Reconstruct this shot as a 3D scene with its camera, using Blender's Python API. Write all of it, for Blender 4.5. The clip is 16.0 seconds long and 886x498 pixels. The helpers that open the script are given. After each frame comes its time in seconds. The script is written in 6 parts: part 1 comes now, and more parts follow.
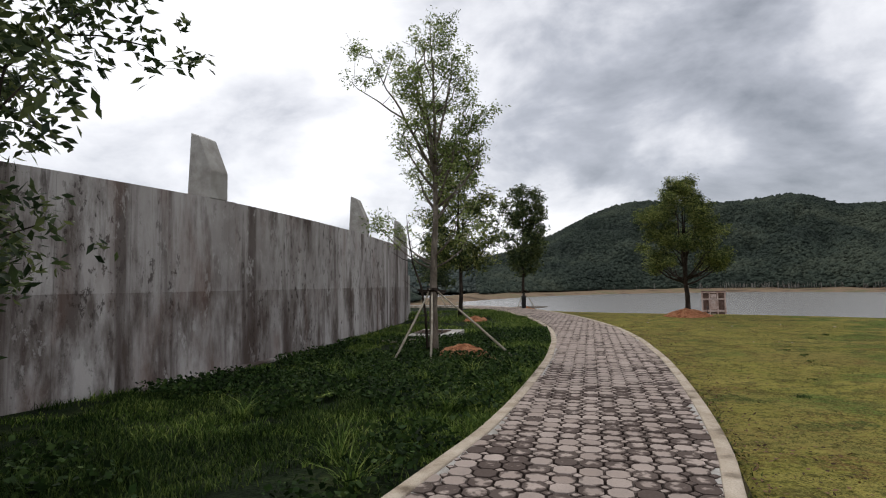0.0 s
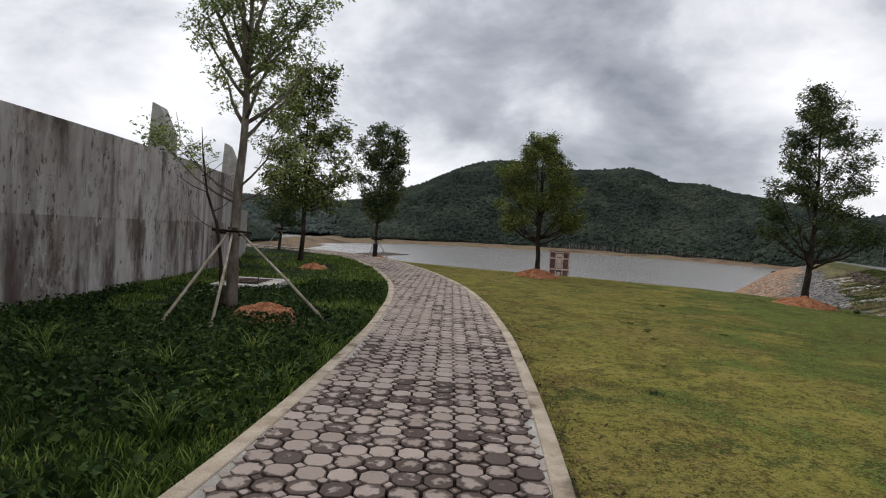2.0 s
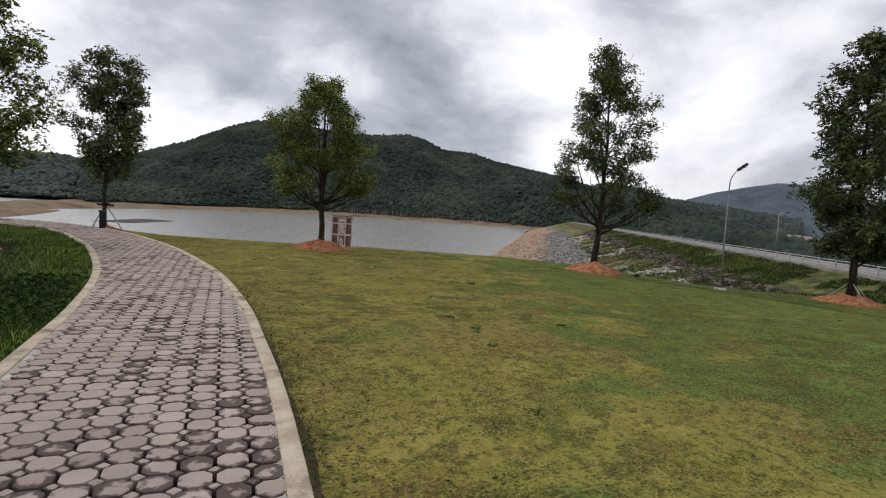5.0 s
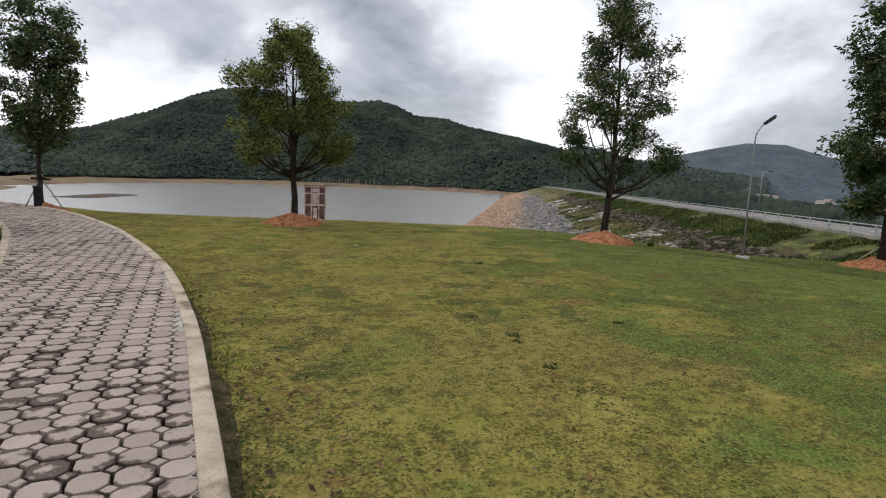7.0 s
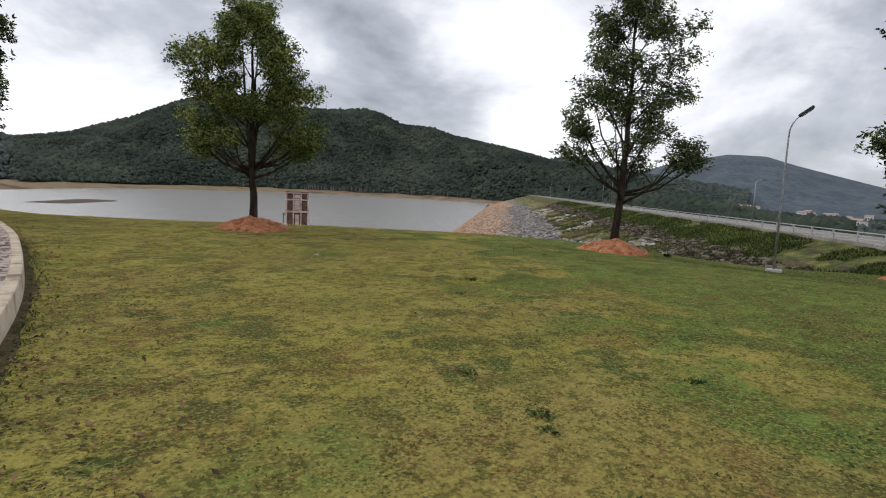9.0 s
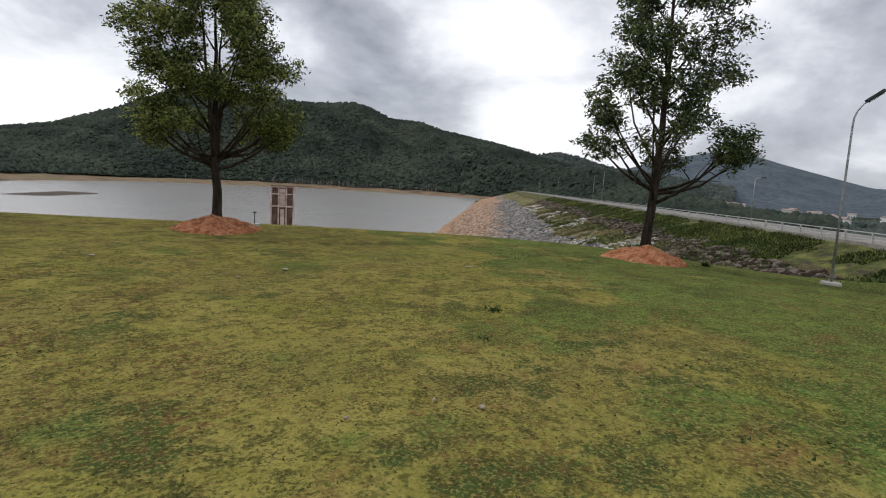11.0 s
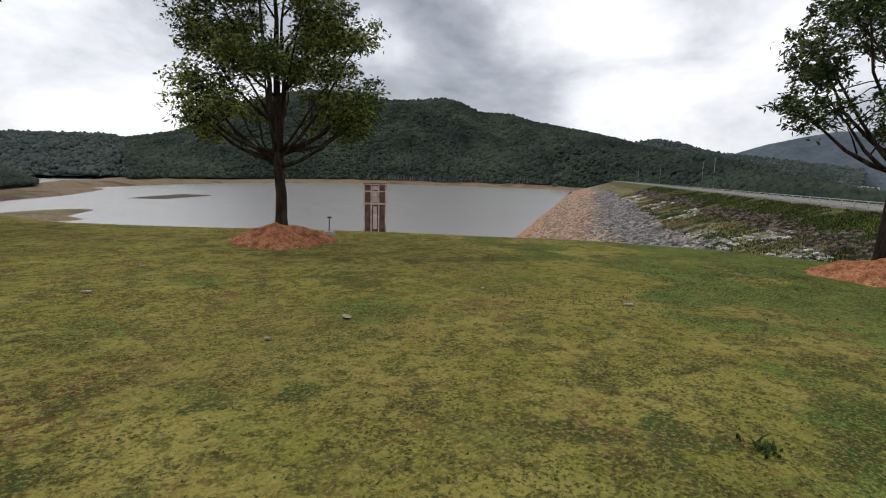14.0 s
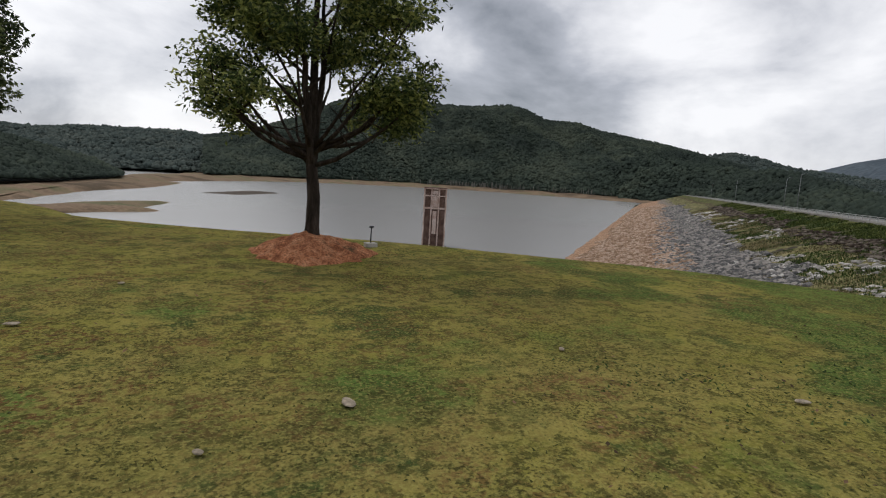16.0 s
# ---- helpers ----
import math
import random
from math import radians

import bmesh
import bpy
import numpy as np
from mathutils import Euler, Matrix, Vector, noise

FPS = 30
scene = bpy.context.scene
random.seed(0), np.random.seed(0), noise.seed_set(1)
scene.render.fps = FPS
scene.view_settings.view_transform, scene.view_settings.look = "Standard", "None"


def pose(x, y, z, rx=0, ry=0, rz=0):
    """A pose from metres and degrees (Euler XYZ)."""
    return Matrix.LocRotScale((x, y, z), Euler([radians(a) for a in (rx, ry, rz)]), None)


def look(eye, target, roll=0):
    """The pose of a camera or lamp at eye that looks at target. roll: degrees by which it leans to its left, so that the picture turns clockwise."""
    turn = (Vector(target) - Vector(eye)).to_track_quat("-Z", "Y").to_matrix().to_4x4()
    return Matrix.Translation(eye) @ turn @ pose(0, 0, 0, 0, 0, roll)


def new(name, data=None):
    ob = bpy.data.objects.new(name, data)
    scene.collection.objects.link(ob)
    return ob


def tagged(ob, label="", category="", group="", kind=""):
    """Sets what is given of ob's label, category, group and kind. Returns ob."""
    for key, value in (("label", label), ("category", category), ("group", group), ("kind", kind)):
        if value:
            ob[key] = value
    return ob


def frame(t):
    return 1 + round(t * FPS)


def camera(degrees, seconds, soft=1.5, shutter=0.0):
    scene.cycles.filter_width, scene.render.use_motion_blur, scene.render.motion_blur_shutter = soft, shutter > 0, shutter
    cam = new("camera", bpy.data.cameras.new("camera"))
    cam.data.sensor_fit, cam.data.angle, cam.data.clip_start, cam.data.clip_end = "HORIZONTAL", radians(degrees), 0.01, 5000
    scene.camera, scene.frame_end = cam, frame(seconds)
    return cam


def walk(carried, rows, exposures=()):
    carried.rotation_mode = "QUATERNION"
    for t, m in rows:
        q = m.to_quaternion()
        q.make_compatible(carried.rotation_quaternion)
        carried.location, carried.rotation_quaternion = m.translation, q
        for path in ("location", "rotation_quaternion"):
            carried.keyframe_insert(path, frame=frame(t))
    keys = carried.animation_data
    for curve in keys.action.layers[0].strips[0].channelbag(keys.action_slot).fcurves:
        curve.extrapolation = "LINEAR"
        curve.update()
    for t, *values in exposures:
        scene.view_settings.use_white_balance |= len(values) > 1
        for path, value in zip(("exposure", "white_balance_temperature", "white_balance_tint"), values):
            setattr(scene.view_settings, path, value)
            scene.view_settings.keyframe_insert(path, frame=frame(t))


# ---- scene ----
cam = camera(78.0, 16.0, soft=1.1)
# seconds, eye, target, roll
PATH = [
    (0, (0.017, -0.124, 1.585), (0.017, 1.872, 1.718), -0.98),
    (0.5, (0.280, 0.479, 1.619), (0.341, 2.475, 1.721), 0.75),
    (1, (0.477, 1.121, 1.597), (0.663, 3.111, 1.662), 2.32),
    (1.5, (0.752, 1.837, 1.617), (1.112, 3.805, 1.618), 2.67),
    (2, (1.085, 2.437, 1.659), (1.574, 4.376, 1.604), 3.59),
    (2.5, (1.369, 3.101, 1.640), (1.954, 5.011, 1.551), 4.23),
    (3, (1.679, 3.752, 1.646), (2.337, 5.639, 1.556), 3.99),
    (3.5, (1.926, 4.395, 1.683), (2.614, 6.271, 1.582), 4.11),
    (4, (2.146, 5.041, 1.715), (3.077, 6.809, 1.609), 3.67),
    (4.5, (2.458, 5.648, 1.721), (3.627, 7.267, 1.600), 3.22),
    (4.7, (2.572, 5.944, 1.714), (3.765, 7.544, 1.590), 3.51),
    (6.8, (3.660, 8.639, 1.664), (4.906, 10.185, 1.424), 2.32),
    (7, (3.814, 8.855, 1.646), (5.081, 10.382, 1.396), 2.20),
    (7.5, (4.254, 9.319, 1.574), (5.594, 10.780, 1.311), 2.08),
    (8, (4.764, 9.844, 1.394), (6.143, 11.283, 1.233), 1.04),
    (8.5, (5.304, 10.462, 1.365), (6.620, 11.954, 1.166), 1.32),
    (8.7, (5.476, 10.699, 1.349), (6.774, 12.205, 1.139), 2.32),
    (10.8, (7.113, 13.092, 1.332), (8.471, 14.542, 1.102), 3.45),
    (11, (7.269, 13.321, 1.339), (8.610, 14.787, 1.106), 3.11),
    (11.5, (7.548, 13.872, 1.332), (8.839, 15.380, 1.096), 2.57),
    (12, (7.855, 14.440, 1.363), (9.096, 15.992, 1.134), 2.19),
    (12.5, (8.233, 14.933, 1.347), (9.406, 16.536, 1.117), 2.00),
    (13, (8.570, 15.477, 1.308), (9.700, 17.109, 1.064), 1.96),
    (13.5, (8.902, 16.021, 1.313), (10.017, 17.662, 1.059), 1.54),
    (14, (9.247, 16.503, 1.321), (10.323, 18.167, 1.053), 1.27),
    (14.5, (9.605, 17.134, 1.252), (10.636, 18.824, 0.968), 1.50),
    (15, (9.951, 17.626, 1.267), (10.947, 19.335, 0.974), 1.71),
    (15.5, (10.237, 18.027, 1.320), (11.186, 19.766, 1.046), 2.58),
    (16, (10.459, 18.513, 1.324), (11.351, 20.285, 1.068), 3.43),
]
EXPOSURES = [(0.0, 0.08), (0.5, -0.10), (1.0, -0.12), (2.0, -0.02), (3.0, 0.15), (4.5, 0.12), (8.0, 0.28), (12.0, 0.15), (13.5, 0.12), (15.5, -0.04), (16.0, -0.10)]
walk(cam, [(t, look(eye, target, roll)) for t, eye, target, roll in PATH], EXPOSURES)

# ---- world, sun ----
SUN_EL, SUN_AZ = radians(52), radians(-30)      # azimuth from +y towards +x
world = bpy.data.worlds.new("overcast_sky")
scene.world = world
world.use_nodes = True


def build_sky():
    nt = world.node_tree
    nt.nodes.clear()
    N, L = nt.nodes.new, nt.links.new
    out, bg = N("ShaderNodeOutputWorld"), N("ShaderNodeBackground")
    sky = N("ShaderNodeTexSky")
    sky.sky_type, sky.sun_disc = "NISHITA", False
    sky.sun_elevation, sky.sun_rotation = SUN_EL, SUN_AZ
    skyk = N("ShaderNodeVectorMath"); skyk.operation = "SCALE"; skyk.inputs["Scale"].default_value = 0.09
    L(sky.outputs[0], skyk.inputs[0])
    co = N("ShaderNodeTexCoord")
    # heaped cloud: noise over the directions, flattened towards the horizon
    flat = N("ShaderNodeMapping"); flat.inputs["Scale"].default_value = (1.0, 1.0, 1.9); flat.inputs["Location"].default_value = CLOUD_SHIFT
    L(co.outputs["Generated"], flat.inputs["Vector"])
    big = N("ShaderNodeTexNoise"); big.inputs["Scale"].default_value = 3.4; big.inputs["Detail"].default_value = 8
    big.inputs["Roughness"].default_value = 0.55; big.inputs["Distortion"].default_value = 0.25
    L(flat.outputs[0], big.inputs["Vector"])
    level = N("ShaderNodeMath"); level.operation = "MULTIPLY_ADD"; level.inputs[1].default_value = 1.05; level.inputs[2].default_value = -0.01
    L(big.outputs["Fac"], level.inputs[0])
    # brighter towards the hidden sun
    dot = N("ShaderNodeVectorMath"); dot.operation = "DOT_PRODUCT"
    dot.inputs[1].default_value = (math.sin(SUN_AZ) * math.cos(SUN_EL), math.cos(SUN_AZ) * math.cos(SUN_EL), math.sin(SUN_EL))
    L(co.outputs["Generated"], dot.inputs[0])
    gl = N("ShaderNodeMapRange"); gl.inputs["From Min"].default_value = 0.35; gl.inputs["From Max"].default_value = 0.95
    gl.inputs["To Min"].default_value = 0.0; gl.inputs["To Max"].default_value = 0.12
    L(dot.outputs["Value"], gl.inputs["Value"])
    sm = N("ShaderNodeMath"); sm.operation = "ADD"; L(level.outputs[0], sm.inputs[0]); L(gl.outputs[0], sm.inputs[1])
    # the large clouds and the thin places between them: azimuth, elevation, radius, lighter or darker
    for az, el, wide, k in ((30, 15, 14, -0.10), (38, 10, 8, -0.07), (25, 23, 16, -0.10), (7, 20, 13, -0.13), (4, 13, 6, -0.07), (62, 8, 9, -0.07), (74, 7, 10, -0.08), (-19, 15, 6, -0.13),
                            (12, 19, 4, 0.09), (9, 9, 7, 0.07), (1, 6, 8, 0.07), (-13, 22, 14, 0.10), (41, 20, 8, 0.10), (48, 11, 9, 0.10), (57, 13, 10, 0.07), (68, 15, 10, 0.08), (26, 13, 3, 0.05)):
        bank = N("ShaderNodeVectorMath"); bank.operation = "DOT_PRODUCT"
        bank.inputs[1].default_value = (math.sin(radians(az)) * math.cos(radians(el)), math.cos(radians(az)) * math.cos(radians(el)), math.sin(radians(el)))
        L(co.outputs["Generated"], bank.inputs[0])
        br = N("ShaderNodeMapRange"); br.interpolation_type = "SMOOTHSTEP"
        br.inputs["From Min"].default_value = math.cos(radians(wide * 1.35)); br.inputs["From Max"].default_value = 1.0; br.inputs["To Max"].default_value = k
        L(bank.outputs["Value"], br.inputs["Value"])
        s2 = N("ShaderNodeMath"); s2.operation = "ADD"; L(sm.outputs[0], s2.inputs[0]); L(br.outputs[0], s2.inputs[1])
        sm = s2
    ramp = N("ShaderNodeValToRGB"); r = ramp.color_ramp
    r.elements[0].position, r.elements[0].color = 0.22, (0.27, 0.29, 0.33, 1)
    r.elements[1].position, r.elements[1].color = 0.70, (1.10, 1.10, 1.13, 1)
    e = r.elements.new(0.41); e.color = (0.52, 0.54, 0.60, 1)
    e = r.elements.new(0.53); e.color = (0.80, 0.81, 0.86, 1)
    L(sm.outputs[0], ramp.inputs[0])
    mix = N("ShaderNodeMixRGB"); mix.inputs[0].default_value = 0.9
    L(skyk.outputs[0], mix.inputs[1]); L(ramp.outputs[0], mix.inputs[2])
    L(mix.outputs[0], bg.inputs[0]); bg.inputs[1].default_value = 1.0
    L(bg.outputs[0], out.inputs[0])


CLOUD_SHIFT = (3.1, 1.7, 0.0)
build_sky()
sun_data = bpy.data.lights.new("sun", "SUN")
sun_data.energy, sun_data.angle, sun_data.color = 0.9, radians(20), (1.0, 0.97, 0.93)
sun = new("sun", sun_data)
sun.matrix_world = look((0, 0, 60), (-math.sin(SUN_AZ) * math.cos(SUN_EL), -math.cos(SUN_AZ) * math.cos(SUN_EL), 60 - math.sin(SUN_EL)))

# ---- materials ----
def material(name, stops, scale=6.0, fine=60.0, rough=0.85, bump=0.2, bump_dist=0.02, metal=0.0, spec=0.08, fine_amount=0.25,
             rand=0.0, island=0.0, stretch=(1, 1, 1), translucent=0.0, coords="Object", patch=None):
    """Principled surface: a ramp of colours over coarse noise, mottled by fine noise, with fine relief."""
    m = bpy.data.materials.new(name)
    m.use_nodes = True
    nt = m.node_tree
    N, L = nt.nodes.new, nt.links.new
    bsdf = nt.nodes["Principled BSDF"]
    co = N("ShaderNodeTexCoord")
    mp = N("ShaderNodeMapping"); mp.inputs["Scale"].default_value = stretch
    L(co.outputs[coords], mp.inputs["Vector"])
    a = N("ShaderNodeTexNoise"); a.inputs["Scale"].default_value = scale; a.inputs["Detail"].default_value = 6; a.inputs["Roughness"].default_value = 0.6
    b = N("ShaderNodeTexNoise"); b.inputs["Scale"].default_value = fine; b.inputs["Detail"].default_value = 3
    L(mp.outputs[0], a.inputs["Vector"]); L(mp.outputs[0], b.inputs["Vector"])
    val = a.outputs["Fac"]
    if rand or island:
        if island:
            g = N("ShaderNodeNewGeometry"); src = g.outputs["Random Per Island"]; k = island
        else:
            g = N("ShaderNodeObjectInfo"); src = g.outputs["Random"]; k = rand
        s = N("ShaderNodeMath"); s.operation = "SUBTRACT"; s.inputs[1].default_value = 0.5; L(src, s.inputs[0])
        t = N("ShaderNodeMath"); t.operation = "MULTIPLY_ADD"; t.inputs[1].default_value = k
        L(s.outputs[0], t.inputs[0]); L(val, t.inputs[2]); val = t.outputs[0]
    ramp = N("ShaderNodeValToRGB")
    els = ramp.color_ramp.elements
    for i, (p, c) in enumerate(stops):
        e = els[i] if i < 2 else els.new(p)
        e.position, e.color = p, (*c, 1)
    L(val, ramp.inputs[0])
    col = ramp.outputs[0]
    if patch:
        pscale, lo, hi, pc = patch
        pn = N("ShaderNodeTexNoise"); pn.inputs["Scale"].default_value = pscale; pn.inputs["Detail"].default_value = 4
        L(mp.outputs[0], pn.inputs["Vector"])
        pr = N("ShaderNodeMapRange"); pr.inputs["From Min"].default_value = lo; pr.inputs["From Max"].default_value = hi
        L(pn.outputs["Fac"], pr.inputs["Value"])
        pm = N("ShaderNodeMixRGB"); L(pr.outputs[0], pm.inputs[0]); L(col, pm.inputs[1]); pm.inputs[2].default_value = (*pc, 1)
        col = pm.outputs[0]
    f = N("ShaderNodeMapRange"); f.inputs["From Min"].default_value = 0.3; f.inputs["From Max"].default_value = 0.7
    f.inputs["To Min"].default_value = 1 - fine_amount; f.inputs["To Max"].default_value = 1 + fine_amount
    L(b.outputs["Fac"], f.inputs["Value"])
    mul = N("ShaderNodeVectorMath"); mul.operation = "SCALE"; L(col, mul.inputs[0]); L(f.outputs[0], mul.inputs["Scale"])
    L(mul.outputs[0], bsdf.inputs["Base Color"])
    bsdf.inputs["Roughness"].default_value, bsdf.inputs["Metallic"].default_value = rough, metal
    bsdf.inputs["Specular IOR Level"].default_value = spec
    if bump:
        bn = N("ShaderNodeBump"); bn.inputs["Strength"].default_value = bump; bn.inputs["Distance"].default_value = bump_dist
        L(b.outputs["Fac"], bn.inputs["Height"]); L(bn.outputs[0], bsdf.inputs["Normal"])
    if translucent:
        tr = N("ShaderNodeBsdfTranslucent"); L(mul.outputs[0], tr.inputs[0])
        mx = N("ShaderNodeMixShader"); mx.inputs[0].default_value = translucent
        L(bsdf.outputs[0], mx.inputs[1]); L(tr.outputs[0], mx.inputs[2])
        L(mx.outputs[0], nt.nodes["Material Output"].inputs[0])
    return m


def ramp3(a, b, c):
    return [(0.35, a), (0.65, c), (0.5, b)]


M = {}
M["weed"] = material("weed_leaf", [(0.25, (0.007, 0.015, 0.004)), (0.85, (0.07, 0.105, 0.028)), (0.6, (0.028, 0.056, 0.014))], 1.0, 20, 0.7, 0.0, island=0.6, translucent=0.2)
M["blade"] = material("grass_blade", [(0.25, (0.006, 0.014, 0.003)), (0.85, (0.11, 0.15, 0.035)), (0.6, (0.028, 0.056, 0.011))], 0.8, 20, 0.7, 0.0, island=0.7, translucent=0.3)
M["blade_bright"] = material("bright_grass_blade", [(0.25, (0.03, 0.055, 0.009)), (0.85, (0.28, 0.33, 0.085)), (0.6, (0.095, 0.155, 0.030))], 0.8, 20, 0.7, 0.0, island=0.7, translucent=0.3)
M["turf_blade"] = material("turf_blade", ramp3((0.05, 0.055, 0.015), (0.125, 0.125, 0.032), (0.175, 0.165, 0.048)), 0.6, 20, 0.8, 0.0, island=0.9, translucent=0.2)
M["clover"] = material("clover_leaf", [(0.25, (0.025, 0.042, 0.011)), (0.85, (0.11, 0.14, 0.04)), (0.6, (0.05, 0.082, 0.022))], 1.0, 20, 0.7, 0.0, island=0.6, translucent=0.2)
M["dry_leaf"] = material("dry_leaf", ramp3((0.05, 0.034, 0.02), (0.10, 0.064, 0.036), (0.17, 0.105, 0.06)), 3.0, 20, 0.9, 0.0, island=0.9)
M["dry_grass"] = material("dry_grass", ramp3((0.11, 0.10, 0.05), (0.18, 0.16, 0.08), (0.26, 0.22, 0.12)), 3.0, 20, 0.9, 0.0, island=0.9)
M["litter"] = material("pale_litter", ramp3((0.24, 0.20, 0.15), (0.30, 0.25, 0.19), (0.36, 0.31, 0.24)), 8.0, 40, 0.8, 0.1)
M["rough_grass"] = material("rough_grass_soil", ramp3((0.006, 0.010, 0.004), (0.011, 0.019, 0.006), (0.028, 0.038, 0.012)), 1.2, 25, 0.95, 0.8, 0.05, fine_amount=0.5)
M["soil"] = material("orange_soil", ramp3((0.20, 0.075, 0.036), (0.36, 0.15, 0.075), (0.46, 0.23, 0.125)), 5, 30, 0.95, 0.9, 0.05, fine_amount=0.5, patch=(2.2, 0.60, 0.72, (0.10, 0.065, 0.035)))
M["dark_soil"] = material("dark_soil", ramp3((0.004, 0.0035, 0.003), (0.007, 0.006, 0.005), (0.016, 0.013, 0.010)), 4, 60, 0.95, 0.6, 0.03)
M["brown_soil"] = material("brown_soil", ramp3((0.035, 0.032, 0.015), (0.07, 0.058, 0.028), (0.12, 0.09, 0.05)), 6, 60, 0.95, 0.8, 0.03, fine_amount=0.5)
M["concrete"] = material("pale_concrete", ramp3((0.30, 0.28, 0.25), (0.38, 0.36, 0.33), (0.46, 0.44, 0.41)), 2.5, 90, 0.9, 0.2, 0.006)
M["kerb"] = material("kerb_concrete", ramp3((0.34, 0.28, 0.21), (0.43, 0.36, 0.28), (0.50, 0.43, 0.345)), 3, 120, 0.9, 0.2, 0.005, patch=(2.2, 0.56, 0.68, (0.16, 0.125, 0.09)))
M["bark"] = material("bark", ramp3((0.018, 0.014, 0.011), (0.036, 0.028, 0.022), (0.07, 0.055, 0.045)), 8, 50, 0.95, 0.8, 0.02, stretch=(1, 1, 0.25))
M["leaf"] = material("leaf", [(0.25, (0.018, 0.032, 0.013)), (0.8, (0.19, 0.22, 0.08)), (0.52, (0.052, 0.078, 0.028))], 0.8, 20, 0.55, 0.0, island=0.5, translucent=0.3, spec=0.22)
M["leaf_mid"] = material("leaf_mid", [(0.25, (0.026, 0.044, 0.014)), (0.8, (0.34, 0.36, 0.10)), (0.52, (0.092, 0.125, 0.035))], 0.8, 20, 0.55, 0.0, island=0.62, translucent=0.45, spec=0.22)
M["leaf_light"] = material("leaf_light", [(0.25, (0.07, 0.105, 0.03)), (0.8, (0.34, 0.38, 0.14)), (0.52, (0.18, 0.235, 0.07))], 0.8, 20, 0.55, 0.0, island=0.5, translucent=0.5, spec=0.22)
M["forest"] = material("forest_foliage", ramp3((0.023, 0.032, 0.026), (0.034, 0.046, 0.035), (0.058, 0.070, 0.050)), 0.007, 0.12, 0.9, 0.0, island=0.10, fine_amount=0.12)
# far mountain: blue-grey distance haze is painted into the foliage colour
M["far_forest_haze"] = material("far_foliage_with_haze", ramp3((0.055, 0.072, 0.088), (0.065, 0.083, 0.10), (0.076, 0.095, 0.11)), 0.006, 0.05, 0.9, 0.0)
# paler, bluer forest for distant ridges: the haze is part of this colour
M["ridge_forest_haze"] = material("ridge_foliage_with_haze", ramp3((0.042, 0.056, 0.052), (0.055, 0.071, 0.064), (0.074, 0.088, 0.076)), 0.01, 0.1, 0.9, 0.0, island=0.2)
M["bank"] = material("bare_bank", ramp3((0.09, 0.066, 0.042), (0.20, 0.14, 0.092), (0.12, 0.115, 0.06)), 0.03, 0.8, 0.95, 0.4, 0.3)
M["rock"] = material("riprap_rock", ramp3((0.07, 0.07, 0.07), (0.14, 0.135, 0.13), (0.25, 0.23, 0.21)), 1.0, 14, 0.9, 0.5, 0.03, island=0.5)
M["metal"] = material("galvanised_steel", ramp3((0.22, 0.23, 0.24), (0.30, 0.31, 0.32), (0.38, 0.39, 0.40)), 8, 60, 0.45, 0.05, 0.002, metal=0.7)
M["dark_metal"] = material("dark_steel", ramp3((0.03, 0.03, 0.035), (0.05, 0.05, 0.055), (0.08, 0.08, 0.085)), 8, 60, 0.5, 0.05, 0.002, metal=0.3)
M["stake"] = material("weathered_pole", ramp3((0.22, 0.19, 0.14), (0.32, 0.28, 0.22), (0.42, 0.38, 0.31)), 5, 60, 0.9, 0.4, 0.005, stretch=(1, 1, 0.2))
M["asphalt"] = material("asphalt", ramp3((0.15, 0.14, 0.13), (0.20, 0.19, 0.175), (0.25, 0.235, 0.215)), 0.6, 40, 0.9, 0.3, 0.01)


